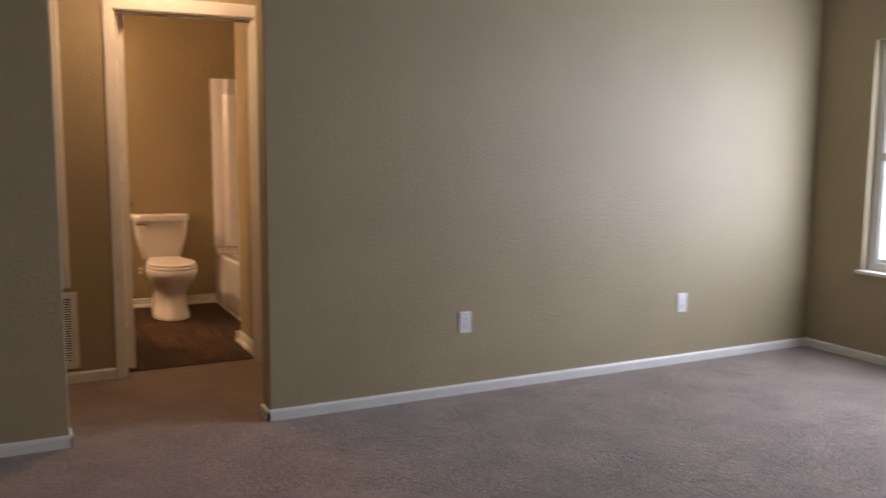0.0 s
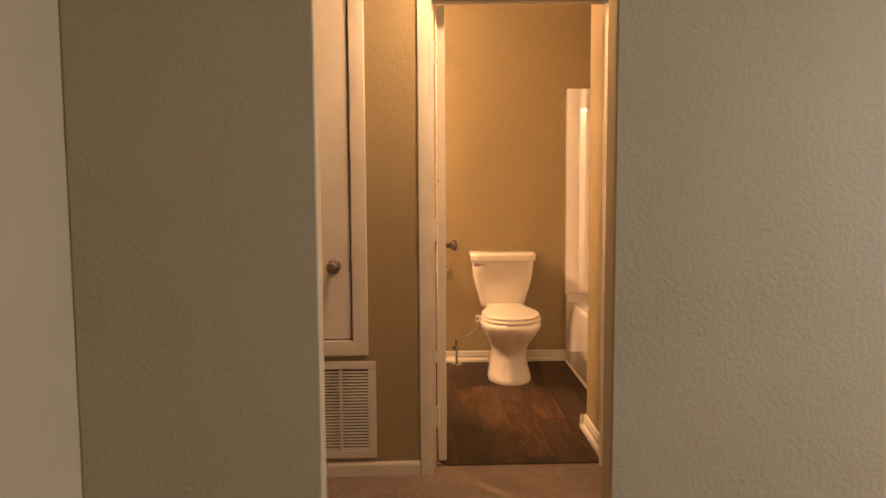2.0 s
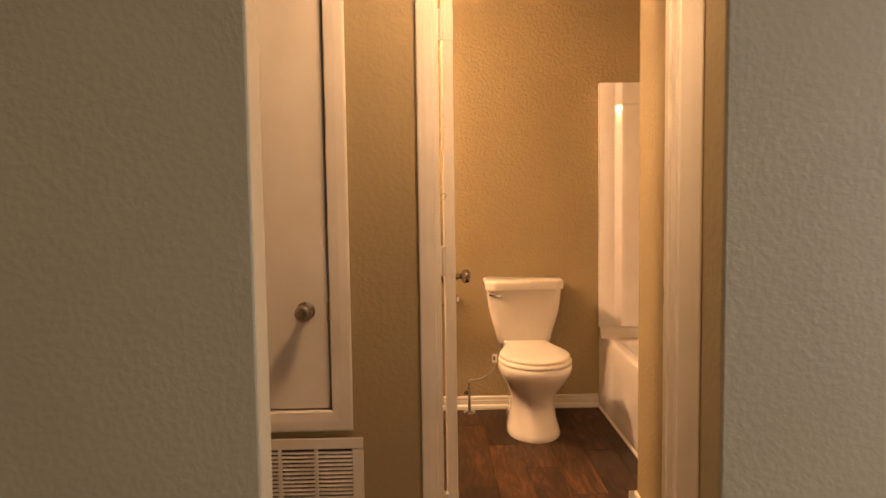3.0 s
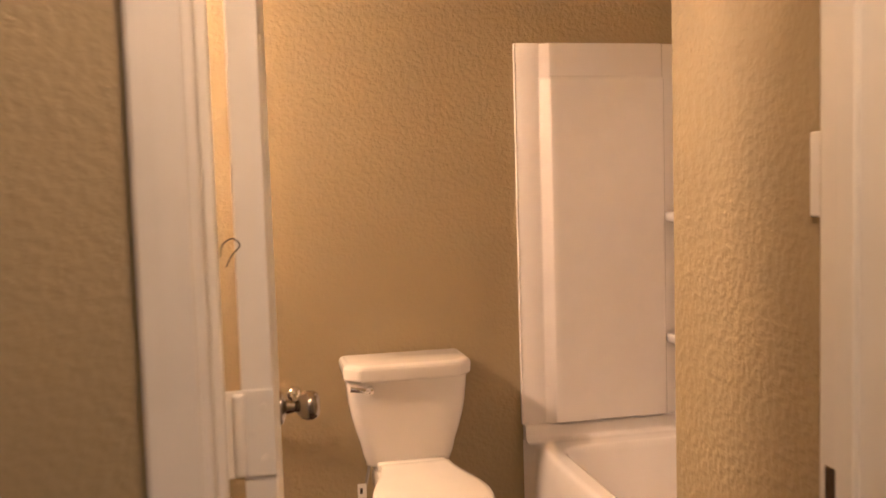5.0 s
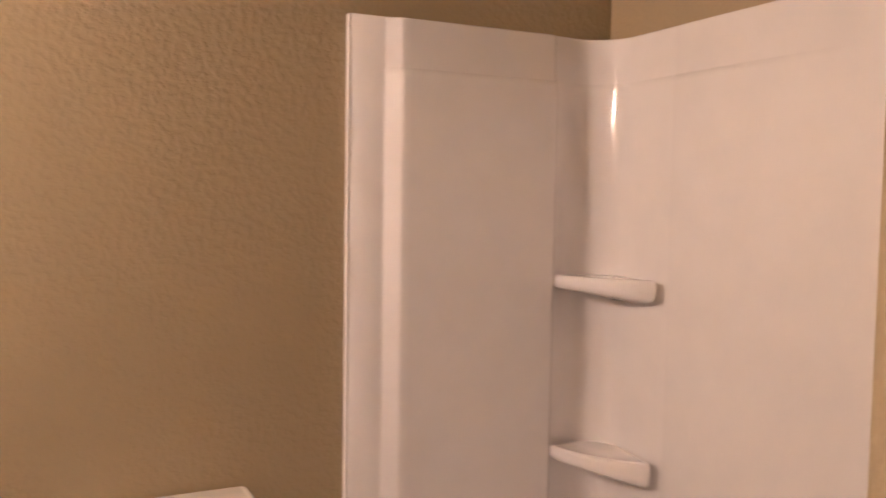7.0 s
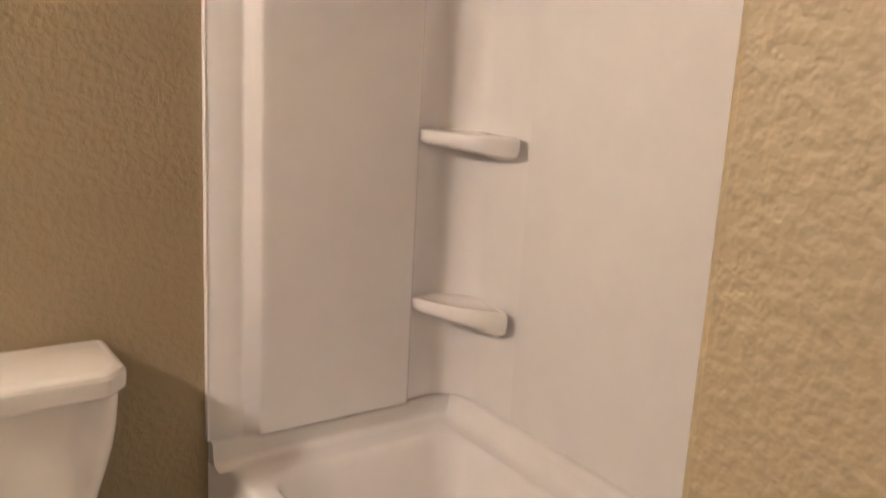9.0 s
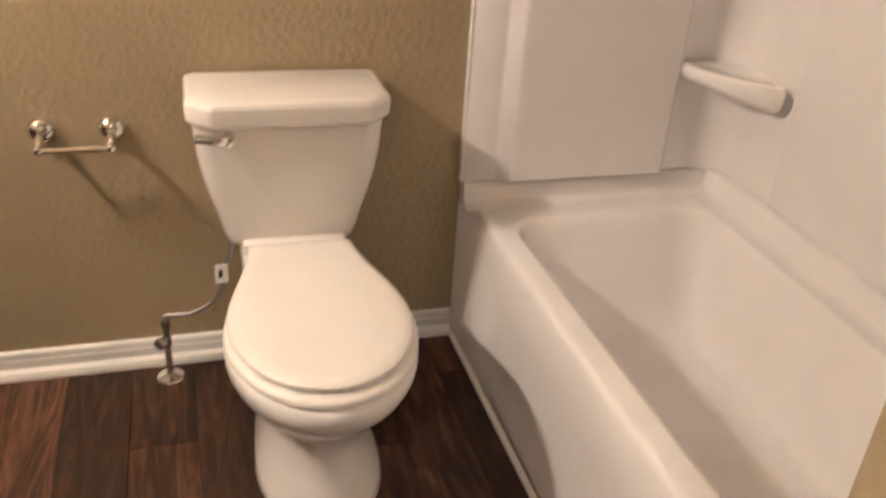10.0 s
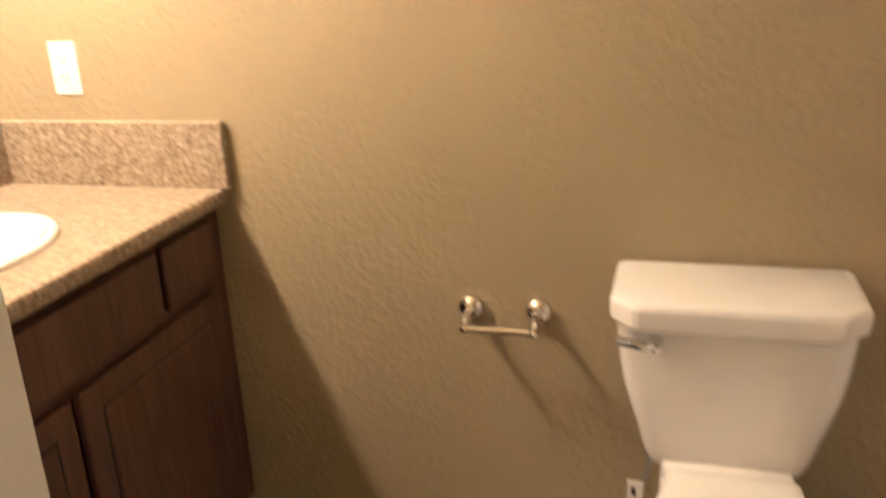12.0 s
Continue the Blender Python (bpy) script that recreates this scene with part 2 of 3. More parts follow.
# bedroom and hall shell
structure("floor", box(-1.75, 3.85, -5.35, 1.215, -0.1, 0), CARPET, "mottled beige cut-pile carpet through bedroom and hall", "carpet")
structure("wall_bedroom_partition", boxes((OPEN_R, BED_R, 0, 0.12, 0, CEILING, 0.006)), PAINT, "tan textured partition wall beside the hall opening", "wall")
structure("wall_bedroom_partition_short", box(BED_L, OPEN_L, 0.03, 0.15, 0, CEILING, 0.006), PAINT, "short tan textured wall with a rounded corner", "wall")
structure("wall_bedroom_west", box(BED_L - 0.12, BED_L, BED_N, 0.15, 0, CEILING), PAINT, "tan textured bedroom side wall", "wall")
structure("wall_bedroom_south", box(BED_L - 0.12, BED_R + 0.12, BED_N - 0.12, BED_N, 0, CEILING), PAINT, "tan bedroom wall behind the entrance", "wall")
WY0, WY1, WZ0, WZ1 = -2.6, -0.39, 0.56, 1.97
structure("wall_bedroom_east", boxes((BED_R, BED_R + 0.12, BED_N, WY0, 0, CEILING), (BED_R, BED_R + 0.12, WY1, 0.12, 0, CEILING), (BED_R, BED_R + 0.12, WY0, WY1, 0, WZ0), (BED_R, BED_R + 0.12, WY0, WY1, WZ1, CEILING)), PAINT, "tan textured wall with a bright window", "wall")
structure("ceiling_bedroom", box(BED_L - 0.12, BED_R + 0.12, BED_N - 0.12, 1.17, CEILING, CEILING + 0.1), CEIL, "white textured bedroom and hall ceiling", "ceiling")
structure("wall_hall_west", box(-1.82, -1.7, 0.15, DOOR_Y0, 0, CEILING), PAINT, "tan hall end wall", "wall")
structure("wall_hall_east", box(0.9, 1.02, 0.12, DOOR_Y0, 0, CEILING), PAINT, "tan hall end wall", "wall")

# wall between hall and bathroom, with the doorway and the closet opening
structure("wall_bathroom_south", boxes(
    (-1.82, CAB_L, DOOR_Y0, DOOR_Y1, 0, CEILING), (CAB_R, DL, DOOR_Y0, DOOR_Y1, 0, CEILING), (DR, 1.335, DOOR_Y0, DOOR_Y1, 0, CEILING),
    (DL, DR, DOOR_Y0, DOOR_Y1, DTOP, CEILING), (CAB_L, CAB_R, DOOR_Y0, DOOR_Y1, 0, CAB_Z0), (CAB_L, CAB_R, DOOR_Y0, DOOR_Y1, CAB_Z1, CEILING),
    (CAB_L, CAB_R, DOOR_Y1 - 0.02, DOOR_Y1, CAB_Z0, CAB_Z1)), PAINT, "tan textured wall around the bathroom doorway", "wall")

# bathroom shell
structure("wall_bathroom_north", box(LEFT - 0.12, RIGHT + 0.12, BACK, BACK + 0.12, 0, CEILING), BATH_PAINT, "tan textured bathroom wall behind the toilet", "wall")
structure("wall_bathroom_west", box(LEFT - 0.12, LEFT, DOOR_Y1, BACK, 0, CEILING), BATH_PAINT, "tan textured wall behind the vanity", "wall")
structure("wall_bathroom_east", box(RIGHT, RIGHT + 0.12, STUB_Y, BACK, 0, CEILING), BATH_PAINT, "tan wall above the tub surround", "wall")
structure("wall_tub_end", box(STUB_X, RIGHT + 0.12, DOOR_Y1, STUB_Y, 0, CEILING, 0.012, 3), BATH_PAINT, "tan textured wall end with a rounded corner beside the tub", "wall")
structure("ceiling_bathroom", box(LEFT - 0.12, RIGHT + 0.12, 1.17, BACK + 0.12, CEILING, CEILING + 0.1), BATH_CEIL, "unseen textured bathroom ceiling, toned tan to cut bounced light", "ceiling")
bath_floor = structure("floor_bathroom", box(LEFT, RIGHT, 1.215, BACK, -0.1, -0.004), SUBFLOOR, "dark walnut wood-look vinyl plank floor", "floor")


# ---- trim ----
def board(name, p0, p1, out, height=0.085, thick=0.013, shoe=False):
    """A baseboard from p0 to p1, standing off the wall in the direction out."""
    a, b, o = Vector((*p0, 0)), Vector((*p1, 0)), Vector((*out, 0))
    prof = [(0, 0), (thick, 0), (thick, height * 0.78), (thick * 0.75, height * 0.9), (thick * 0.35, height), (0, height)]
    if shoe:
        s = 0.016
        prof = [(0, 0), (thick + s, 0), (thick + s, 0.009), (thick + s * 0.75, 0.02), (thick + s * 0.2, 0.026), (thick, 0.027), (thick, height * 0.66), (thick * 0.7, height * 0.72), (thick * 0.95, height * 0.78), (thick * 0.8, height * 0.93), (thick * 0.3, height), (0, height)]
    rings = [[p + o * x + Vector((0, 0, z)) for x, z in prof] for p in (a, b)]
    return structure(name, loft(rings), TRIM, "white painted wooden baseboard along the wall", "baseboard")


board("baseboard", (OPEN_R - 0.013, -0.0), (BED_R, -0.0), (0, -1), 0.055)
board("baseboard", (OPEN_R, -0.013), (OPEN_R, 0.12), (-1, 0), 0.055)
board("baseboard", (BED_L, 0.03), (OPEN_L + 0.013, 0.03), (0, -1), 0.055)
board("baseboard", (OPEN_L, 0.017), (OPEN_L, 0.15), (1, 0), 0.055)
board("baseboard", (BED_L, BED_N), (BED_L, 0.017), (1, 0), 0.055)
board("baseboard", (BED_R, BED_N), (BED_R, -0.013), (-1, 0), 0.055)
board("baseboard", (-1.7, DOOR_Y0), (-0.548, DOOR_Y0), (0, -1), 0.062)
board("baseboard", (0.345, DOOR_Y0), (0.9, DOOR_Y0), (0, -1), 0.062)
board("baseboard", (-1.15, BACK), (0.466, BACK), (0, -1), 0.074, 0.012, True)
board("baseboard", (STUB_X, 1.245), (STUB_X, STUB_Y), (-1, 0), 0.074, 0.012, True)
board("baseboard", (STUB_X - 0.029, STUB_Y), (0.466, STUB_Y), (0, 1), 0.074, 0.012, True)


def casing(name, x0, x1, z0, z1, y, out, w=0.075, t=0.016, bottom=False, parent=None, label="white painted door casing", left_w=None):
    """Mitred flat casing round an opening in a wall that faces along y."""
    th = thing(name, ((x0 + x1) / 2, y, z0), label, "door casing", kind="structure") if parent is None else parent

    def strip(a0, a1, b0, b1):
        rings = []
        for (ix, iz), (ox, oz) in ((a0, a1), (b0, b1)):
            ring = []
            for f, d in ((0, 0), (0, 0.6), (0.06, 0.85), (0.5, 1.0), (0.92, 1.0), (1, 0.8), (1, 0)):
                ring.append((ix + (ox - ix) * f, y + out * t * d, iz + (oz - iz) * f))
            rings.append(ring)
        part("casing_strip", loft(rings), TRIM, th)

    zb = z0 if not bottom else z0 - w
    wl = left_w or w
    strip((x0, z0), (x0 - wl, zb), (x0, z1), (x0 - wl, z1 + w))
    strip((x1, z0), (x1 + w, zb), (x1, z1), (x1 + w, z1 + w))
    strip((x0, z1), (x0 - wl, z1 + w), (x1, z1), (x1 + w, z1 + w))
    if bottom:
        strip((x0, z0), (x0 - w, z0 - w), (x1, z0), (x1 + w, z0 - w))
    return th


# doorway: jamb, stops, casings on both faces
frame_th = thing("door_frame", (-0.1, 1.17, 0), "white painted wooden frame of the bathroom doorway", "door frame", kind="structure")
for x0, x1 in ((DL, DL + 0.012), (DR - 0.012, DR)):
    part("jamb", box(x0, x1, DOOR_Y0 - 0.004, DOOR_Y1 + 0.004, 0, DTOP, 0.0015), TRIM, frame_th)
part("head_jamb", box(DL + 0.012, DR - 0.012, DOOR_Y0 - 0.004, DOOR_Y1 + 0.004, DTOP - 0.012, DTOP, 0.0015), TRIM, frame_th)
part("door_stop", box(DL + 0.012, DL + 0.022, DOOR_Y1 - 0.07, DOOR_Y1 - 0.036, 0, DTOP - 0.012, 0.002), TRIM, frame_th)
part("door_stop", box(DR - 0.022, DR - 0.012, DOOR_Y1 - 0.07, DOOR_Y1 - 0.036, 0, DTOP - 0.012, 0.002), TRIM, frame_th)
part("door_stop", box(DL + 0.022, DR - 0.022, DOOR_Y1 - 0.07, DOOR_Y1 - 0.036, DTOP - 0.022, DTOP - 0.012, 0.002), TRIM, frame_th)
part("strike_plate", box(DR - 0.0145, DR - 0.0118, DOOR_Y1 - 0.034, DOOR_Y1 - 0.006, 0.905, 0.962, 0.001), NICKEL, frame_th, "nickel strike plate")
casing("door_casing", DL + 0.004, DR - 0.004, 0, DTOP - 0.006, DOOR_Y0, -1, parent=frame_th, left_w=0.052)
casing("door_casing", DL + 0.004, STUB_X - 0.036, 0, DTOP - 0.006, DOOR_Y1, 1, w=0.032, parent=frame_th)


def knob_on(parent, at, out, rose=0.032, mat=NICKEL, ball=0.028, reach=0.058):
    profile = [(0, 0.0), (0.0, rose), (0.004, rose), (0.008, rose * 0.8), (0.012, 0.014), (reach - 0.03, 0.011), (reach - 0.026, 0.015), (reach - 0.018, ball * 0.86), (reach - 0.008, ball), (reach + 0.004, ball * 0.98), (reach + 0.013, ball * 0.8), (reach + 0.017, ball * 0.45), (reach + 0.0155, ball * 0.3), (reach + 0.016, 0.0)]
    return part("door_knob", lathe(profile, at, out, 28), mat, parent, "satin nickel round knob", True, 50)


def panel_door(parent, x0, x1, y0, y1, z0, z1):
    """A six-panel leaf that lies in the y-z plane between x0 and x1."""
    ww, t = y1 - y0, 0.1
    part("leaf", box(x0 + 0.0026, x1 - 0.0026, y0 + 0.02, y1 - 0.02, z0 + 0.02, z1 - 0.02), TRIM, parent)
    mid = (y0 + y1) / 2
    for a, b in ((y0, y0 + t), (y1 - t, y1), (mid - 0.05, mid + 0.05)):
        part("stile", box(x0, x1, a, b, z0, z1, 0.002), TRIM, parent)
    rails = ((z0, z0 + 0.2), (0.72, 0.92), (1.56, 1.66), (z1 - 0.12, z1))
    for a, b in rails:
        for c, d in ((y0 + t, mid - 0.05), (mid + 0.05, y1 - t)):
            part("rail", box(x0, x1, c, d, a, b, 0.002), TRIM, parent)
    for (_, a), (b, _) in zip(rails, rails[1:]):
        for c, d in ((y0 + t, mid - 0.05), (mid + 0.05, y1 - t)):
            part("raised_panel", box(x0 + 0.0014, x1 - 0.0014, c + 0.016, d - 0.016, a + 0.016, b - 0.016, 0.0016), TRIM, parent)


LX0, LX1, LY0, LY1 = -0.461, -0.426, 1.244, 1.944
door = thing("door_1", (LX0, LY0, 0), "white six-panel bathroom door standing wide open", "door", kind="structure")
panel_door(door, LX0, LX1, LY0, LY1, 0.012, 2.028)
knob_on(door, (LX1, LY1 - 0.065, 0.93), (1, 0, 0))
knob_on(door, (LX0, LY1 - 0.065, 0.93), (-1, 0, 0))
part("latch_plate", box(LX0 + 0.005, LX1 - 0.005, LY1 - 0.0005, LY1 + 0.0015, 0.9, 0.96, 0.0005), NICKEL, door, "nickel latch plate")
for z in (0.22, 1.06, 1.83):
    h = part("hinge", box(LX0 - 0.018, LX1 + 0.001, LY0 - 0.0025, LY0 - 0.0003, z - 0.05, z + 0.05, 0.0008), TRIM, door, "hinge leaf painted over in white")
    part("pin", lathe([(-0.046, 0.006), (-0.044, 0.007), (0.044, 0.007), (0.046, 0.006)], (LX0 - 0.003, LY0 - 0.006, z), (0, 0, 1), 12), TRIM, h)
    for dz in (-0.03, 0, 0.03):
        part("screw", lathe([(0, 0.0045), (0.001, 0.004), (0.0012, 0.002)], ((LX0 + LX1) / 2 + (0.006 if dz else -0.006), LY0 - 0.0024, z + dz), (0, -1, 0), 10), TRIM, h)

part("wire_stop", tube(spline([(LX0 - 0.016, LY0 - 0.004, 1.262), (LX0 - 0.012, LY0 - 0.008, 1.276), (LX0 - 0.001, LY0 - 0.009, 1.282), (LX0 + 0.006, LY0 - 0.006, 1.274), (LX0 - 0.004, LY0 - 0.004, 1.262), (LX0 - 0.01, LY0 - 0.002, 1.25)], 5), 0.0009, 6), DARK, door, "small dark bent wire in the hinge gap", True)
door.matrix_basis = Matrix.Translation((LX0, LY0, 0)) @ Matrix.Rotation(radians(-1.1), 4, "Z")

# closet access door in the hall, above the return grille
closet = thing("closet_door", (-1.12, DOOR_Y0, CAB_Z0), "closed white flat utility closet door set above the vent", "closet door")
casing("closet_casing", CAB_L, CAB_R, CAB_Z0, CAB_Z1, DOOR_Y0, -1, w=0.066, t=0.018, bottom=True, parent=closet)
part("closet_leaf", box(CAB_L + 0.004, CAB_R - 0.006, DOOR_Y0 + 0.002, DOOR_Y0 + 0.034, CAB_Z0 + 0.005, CAB_Z1 - 0.005, 0.002), TRIM, closet)
# dark strips that paint the shade in the gaps beside the leaf
part("gap_shade_strips", boxes((CAB_R - 0.002, CAB_R + 0.0005, DOOR_Y0, DOOR_Y0 + 0.09, CAB_Z0, CAB_Z1), (CAB_L - 0.0005, CAB_L + 0.002, DOOR_Y0, DOOR_Y0 + 0.09, CAB_Z0, CAB_Z1)), DARK, closet)
knob_on(closet, (-0.908, DOOR_Y0 + 0.002, 0.92), (0, -1, 0), 0.03)
part("latch", box(CAB_R - 0.006, CAB_R - 0.001, DOOR_Y0 - 0.002, DOOR_Y0 + 0.006, 0.89, 0.95), NICKEL, closet, "small metal latch")

# return-air grille below it
GX0, GX1, GZ0, GZ1 = -1.50, -0.735, 0.082, 0.51
grille = thing("return_air_grille", (-1.12, DOOR_Y0, GZ0), "white painted metal return-air grille low on the wall", "vent grille")
# near-black sheet paints the unlit depth between slats; no duct is built
part("backing", box(GX0 + 0.02, GX1 - 0.02, DOOR_Y0 - 0.003, DOOR_Y0 + 0.004, GZ0 + 0.02, GZ1 - 0.02), DARK, grille, "dark sheet painted as the duct's shade behind the slats")
for r in ((GX0, GX1, GZ0, GZ0 + 0.036), (GX0, GX1, GZ1 - 0.036, GZ1), (GX0, GX0 + 0.036, GZ0 + 0.036, GZ1 - 0.036), (GX1 - 0.036, GX1, GZ0 + 0.036, GZ1 - 0.036)):
    part("grille_frame", box(r[0], r[1], DOOR_Y0 - 0.014, DOOR_Y0 - 0.004, r[2], r[3], 0.003), TRIM, grille)
for k in range(1, 6):
    x = GX1 - 0.036 - k * 0.1155
    part("divider", box(x - 0.006, x + 0.006, DOOR_Y0 - 0.0135, DOOR_Y0 - 0.004, GZ0 + 0.036, GZ1 - 0.036, 0.001), TRIM, grille)
slat_rows = [((0, -0.0125), (0, -0.0115), (0.0062, -0.0055), (0.0062, -0.0065))]
bm = loft([[(x, y, z) for z, y in slat_rows[0]] for x in (GX0 + 0.036, GX1 - 0.036)])
slat_mesh = mesh("slat", bm, TRIM)
z = GZ0 + 0.04
while z < GZ1 - 0.046:
    s = new("slat", slat_mesh)
    s.matrix_basis = Matrix.Translation((0, DOOR_Y0, z))
    s.parent, s.matrix_parent_inverse = grille, grille.matrix_basis.inverted()
    z += 0.0135

# ---- bedroom window ----
win = thing("window_1", (BED_R, -1.14, WZ0), "bright white single-hung bedroom window with a mid rail", "window", kind="structure")
for r in ((WY0, WY0 + 0.05, WZ0, WZ1), (WY1 - 0.05, WY1, WZ0, WZ1), (WY0 + 0.05, WY1 - 0.05, WZ0, WZ0 + 0.05), (WY0 + 0.05, WY1 - 0.05, WZ1 - 0.05, WZ1), (WY0 + 0.05, WY1 - 0.05, 1.24, 1.29), (-1.53, -1.46, WZ0 + 0.05, 1.24), (-1.53, -1.46, 1.29, WZ1 - 0.05)):
    part("window_frame", box(BED_R + 0.055, BED_R + 0.1, r[0], r[1], r[2], r[3], 0.004), TRIM, win)
for a, b in ((WZ0 + 0.05, 1.24), (1.29, WZ1 - 0.05)):
    p = part("pane", box(BED_R + 0.075, BED_R + 0.08, WY0 + 0.05, WY1 - 0.05, a, b), GLASS, win)
    p.visible_shadow = False
part("window_sill", box(BED_R - 0.025, BED_R + 0.055, WY0 - 0.03, WY1 + 0.03, WZ0 - 0.022, WZ0 + 0.002, 0.006), TRIM, win)
bright, bn, bl, bb = material("bright_hazy_daylight", (0.8, 0.82, 0.85), 0.9)
bb.inputs["Emission Color"].default_value, bb.inputs["Emission Strength"].default_value = (0.95, 0.98, 1.0, 1), 2.2
structure("backdrop", box(9.0, 9.1, -14, 9, -0.12, 8), bright, "plain bright daylight outside the window", "backdrop")
structure("ground", box(-60, 80, -60, 70, -0.3, -0.12), material("dry_lawn", (0.16, 0.17, 0.09), 0.9)[0], "open ground outside the window", "ground")


# ---- wall plates ----
def plate(name, at, out, kind, label, w=0.07, h=0.115):
    """A wall plate that faces out, with an outlet's two sockets or a switch."""
    o = Vector(out)
    side = Vector((0, 0, 1)).cross(o)
    m = Matrix((( side.x, 0, o.x, at[0]), (side.y, 0, o.y, at[1]), (0, 1, 0, at[2]), (0, 0, 0, 1)))
    th = thing(name, at, label, "wall outlet" if kind == "outlet" else "light switch", "wall outlets" if kind == "outlet" else "")

    def piece(nm, bm, mat, lab="", par=th, smooth=False):
        bm.transform(m)
        return part(nm, bm, mat, par, lab, smooth)

    piece("cover_plate", box(-w / 2, w / 2, -h / 2, h / 2, 0, 0.006, 0.0025), PLASTIC)
    if kind == "outlet":
        for dz in (-0.0195, 0.0195):
            s = piece("socket", loft([round_rect(-0.0165, 0.0165, dz - 0.014, dz + 0.014, 0.009, zz, 5) for zz in (0.005, 0.0075)]), PLASTIC)
            # flat near-black pieces paint the shade inside the socket holes
            for dx in (-0.0065, 0.0065):
                piece("slot", box(dx - 0.0012, dx + 0.0012, dz - 0.003, dz + 0.006, 0.0074, 0.0078), DARK, "", s)
            piece("ground_hole", lathe([(0.0074, 0.0024), (0.0078, 0.0024)], (0, dz - 0.0085, 0), (0, 0, 1), 8), DARK, "", s)
        piece("screw", lathe([(0.005, 0.003), (0.0072, 0.0026)], (0, 0, 0), (0, 0, 1), 10), PLASTIC)
    else:
        piece("toggle", box(-0.005, 0.005, -0.011, 0.013, 0.004, 0.016, 0.002), PLASTIC)
        for dz in (-0.03, 0.03):
            piece("screw", lathe([(0.005, 0.003), (0.0072, 0.0026)], (0, dz, 0), (0, 0, 1), 10), PLASTIC)
    return th


plate("wall_outlet", (1.086, 0, 0.388), (0, -1, 0), "outlet", "white duplex outlet low on the tan bedroom wall")
plate("wall_outlet", (2.588, 0, 0.376), (0, -1, 0), "outlet", "white duplex outlet near the bright window corner")
plate("wall_outlet", (BED_L, -0.70, 0.385), (1, 0, 0), "outlet", "white duplex outlet on the bedroom side wall")
plate("wall_outlet", (-1.392, BACK, 1.145), (0, -1, 0), "outlet", "white duplex outlet above the vanity backsplash")
plate("light_switch", (STUB_X, 1.266, 1.335), (-1, 0, 0), "switch", "white toggle light switch beside the bathroom door")

# ---- tub ----
TX0, TX1, TY0, TY1, RIM = 0.466, RIGHT, STUB_Y, BACK, 0.405
tub = thing("bathtub", (0.83, 2.47, 0), "glossy white alcove bathtub with a skirted apron", "bathtub")
IX0, IX1, IY0, IY1 = 0.566, 1.105, 1.83, 3.095
rings = [round_rect(TX0 + 0.045, TX1 - 0.002, TY0 + 0.002, TY1 - 0.002, 0.004, RIM - 0.001)]
rings += [round_rect(IX0 - 0.016, IX1 + 0.012, IY0 - 0.016, IY1 + 0.016, 0.095, RIM + 0.001)]
rings += [round_rect(IX0 - 0.007, IX1 + 0.006, IY0 - 0.007, IY1 + 0.007, 0.09, RIM - 0.002)]
for d, zz in ((0.0, 0.398), (0.005, 0.38), (0.02, 0.30), (0.038, 0.2), (0.052, 0.13), (0.066, 0.1), (0.09, 0.083), (0.13, 0.077)):
    rings.append(round_rect(IX0 + d * 1.15, IX1 - d * 0.75, IY0 + d * 2.4, IY1 - d * 1.7, max(0.085 - d * 0.3, 0.05), zz))
part("basin", loft(rings, False, True), ACRYLIC, tub, "", True, 50)
# apron: rolled top edge, then a shallow recessed panel between two end pads
rows, cols = [], 48
for i in range(cols + 1):
    y = TY0 + 0.003 + (TY1 - TY0 - 0.006) * i / cols
    u = (y - TY0) / (TY1 - TY0)
    ends = min(1.0, max(0.0, (min(u, 1 - u) - 0.10) / 0.10))
    ends = ends * ends * (3 - 2 * ends)
    ring = [(TX0 + 0.052, y, RIM - 0.0002), (TX0 + 0.044, y, RIM - 0.001), (TX0 + 0.038, y, RIM - 0.004), (TX0 + 0.034, y, RIM - 0.009), (TX0 + 0.031, y, RIM - 0.018), (TX0 + 0.028, y, RIM - 0.036), (TX0 + 0.025, y, RIM - 0.055)]
    for zz in (0.33, 0.30, 0.26, 0.2, 0.15, 0.11, 0.08, 0.05, 0.02, 0.0):
        lower = min(1.0, max(0.0, (0.33 - zz) / 0.06)) * (1.0 if zz > 0.06 else 0.65)
        ring.append((TX0 + 0.004 + max(0.018 * ends * lower, 0.026 * (zz / 0.4) ** 1.5), y, zz))
    near_wall = min(1.0, max(0.0, (TY1 - y - 0.006) / 0.06))
    rows.append([(TX0 + 0.002 + (x - TX0 - 0.002) * near_wall, yy, zz) for x, yy, zz in ring])
part("apron", loft(rows, False, False, False), ACRYLIC, tub, "", True, 60)
LEDGE = ((0.105, RIM + 0.0015), (0.075, RIM + 0.002), (0.058, RIM + 0.006), (0.05, RIM + 0.016), (0.046, RIM + 0.045), (0.04, RIM + 0.057), (0.03, RIM + 0.06), (0.002, RIM + 0.06), (0.002, RIM + 0.0015))
part("wall_ledge", loft([[(TX1 - a, y, zz) for a, zz in LEDGE] for y in (TY0 + 0.003, TY1 - 0.03)]), ACRYLIC, tub, "", True, 50)
part("end_ledge", loft([[(x, TY1 - a * 0.75, zz) for a, zz in LEDGE] for x in (TX0 + 0.004, TX1 - 0.003)]), ACRYLIC, tub, "", True, 50)
part("caulk_line", loft([[(TX0 + a, y, b) for a, b in ((-0.006, 0), (-0.004, 0.006), (0.006, 0.012), (0.006, 0))] for y in (TY0 + 0.005, TY1 - 0.03)]), CAULK, tub, "white caulk bead along the floor")
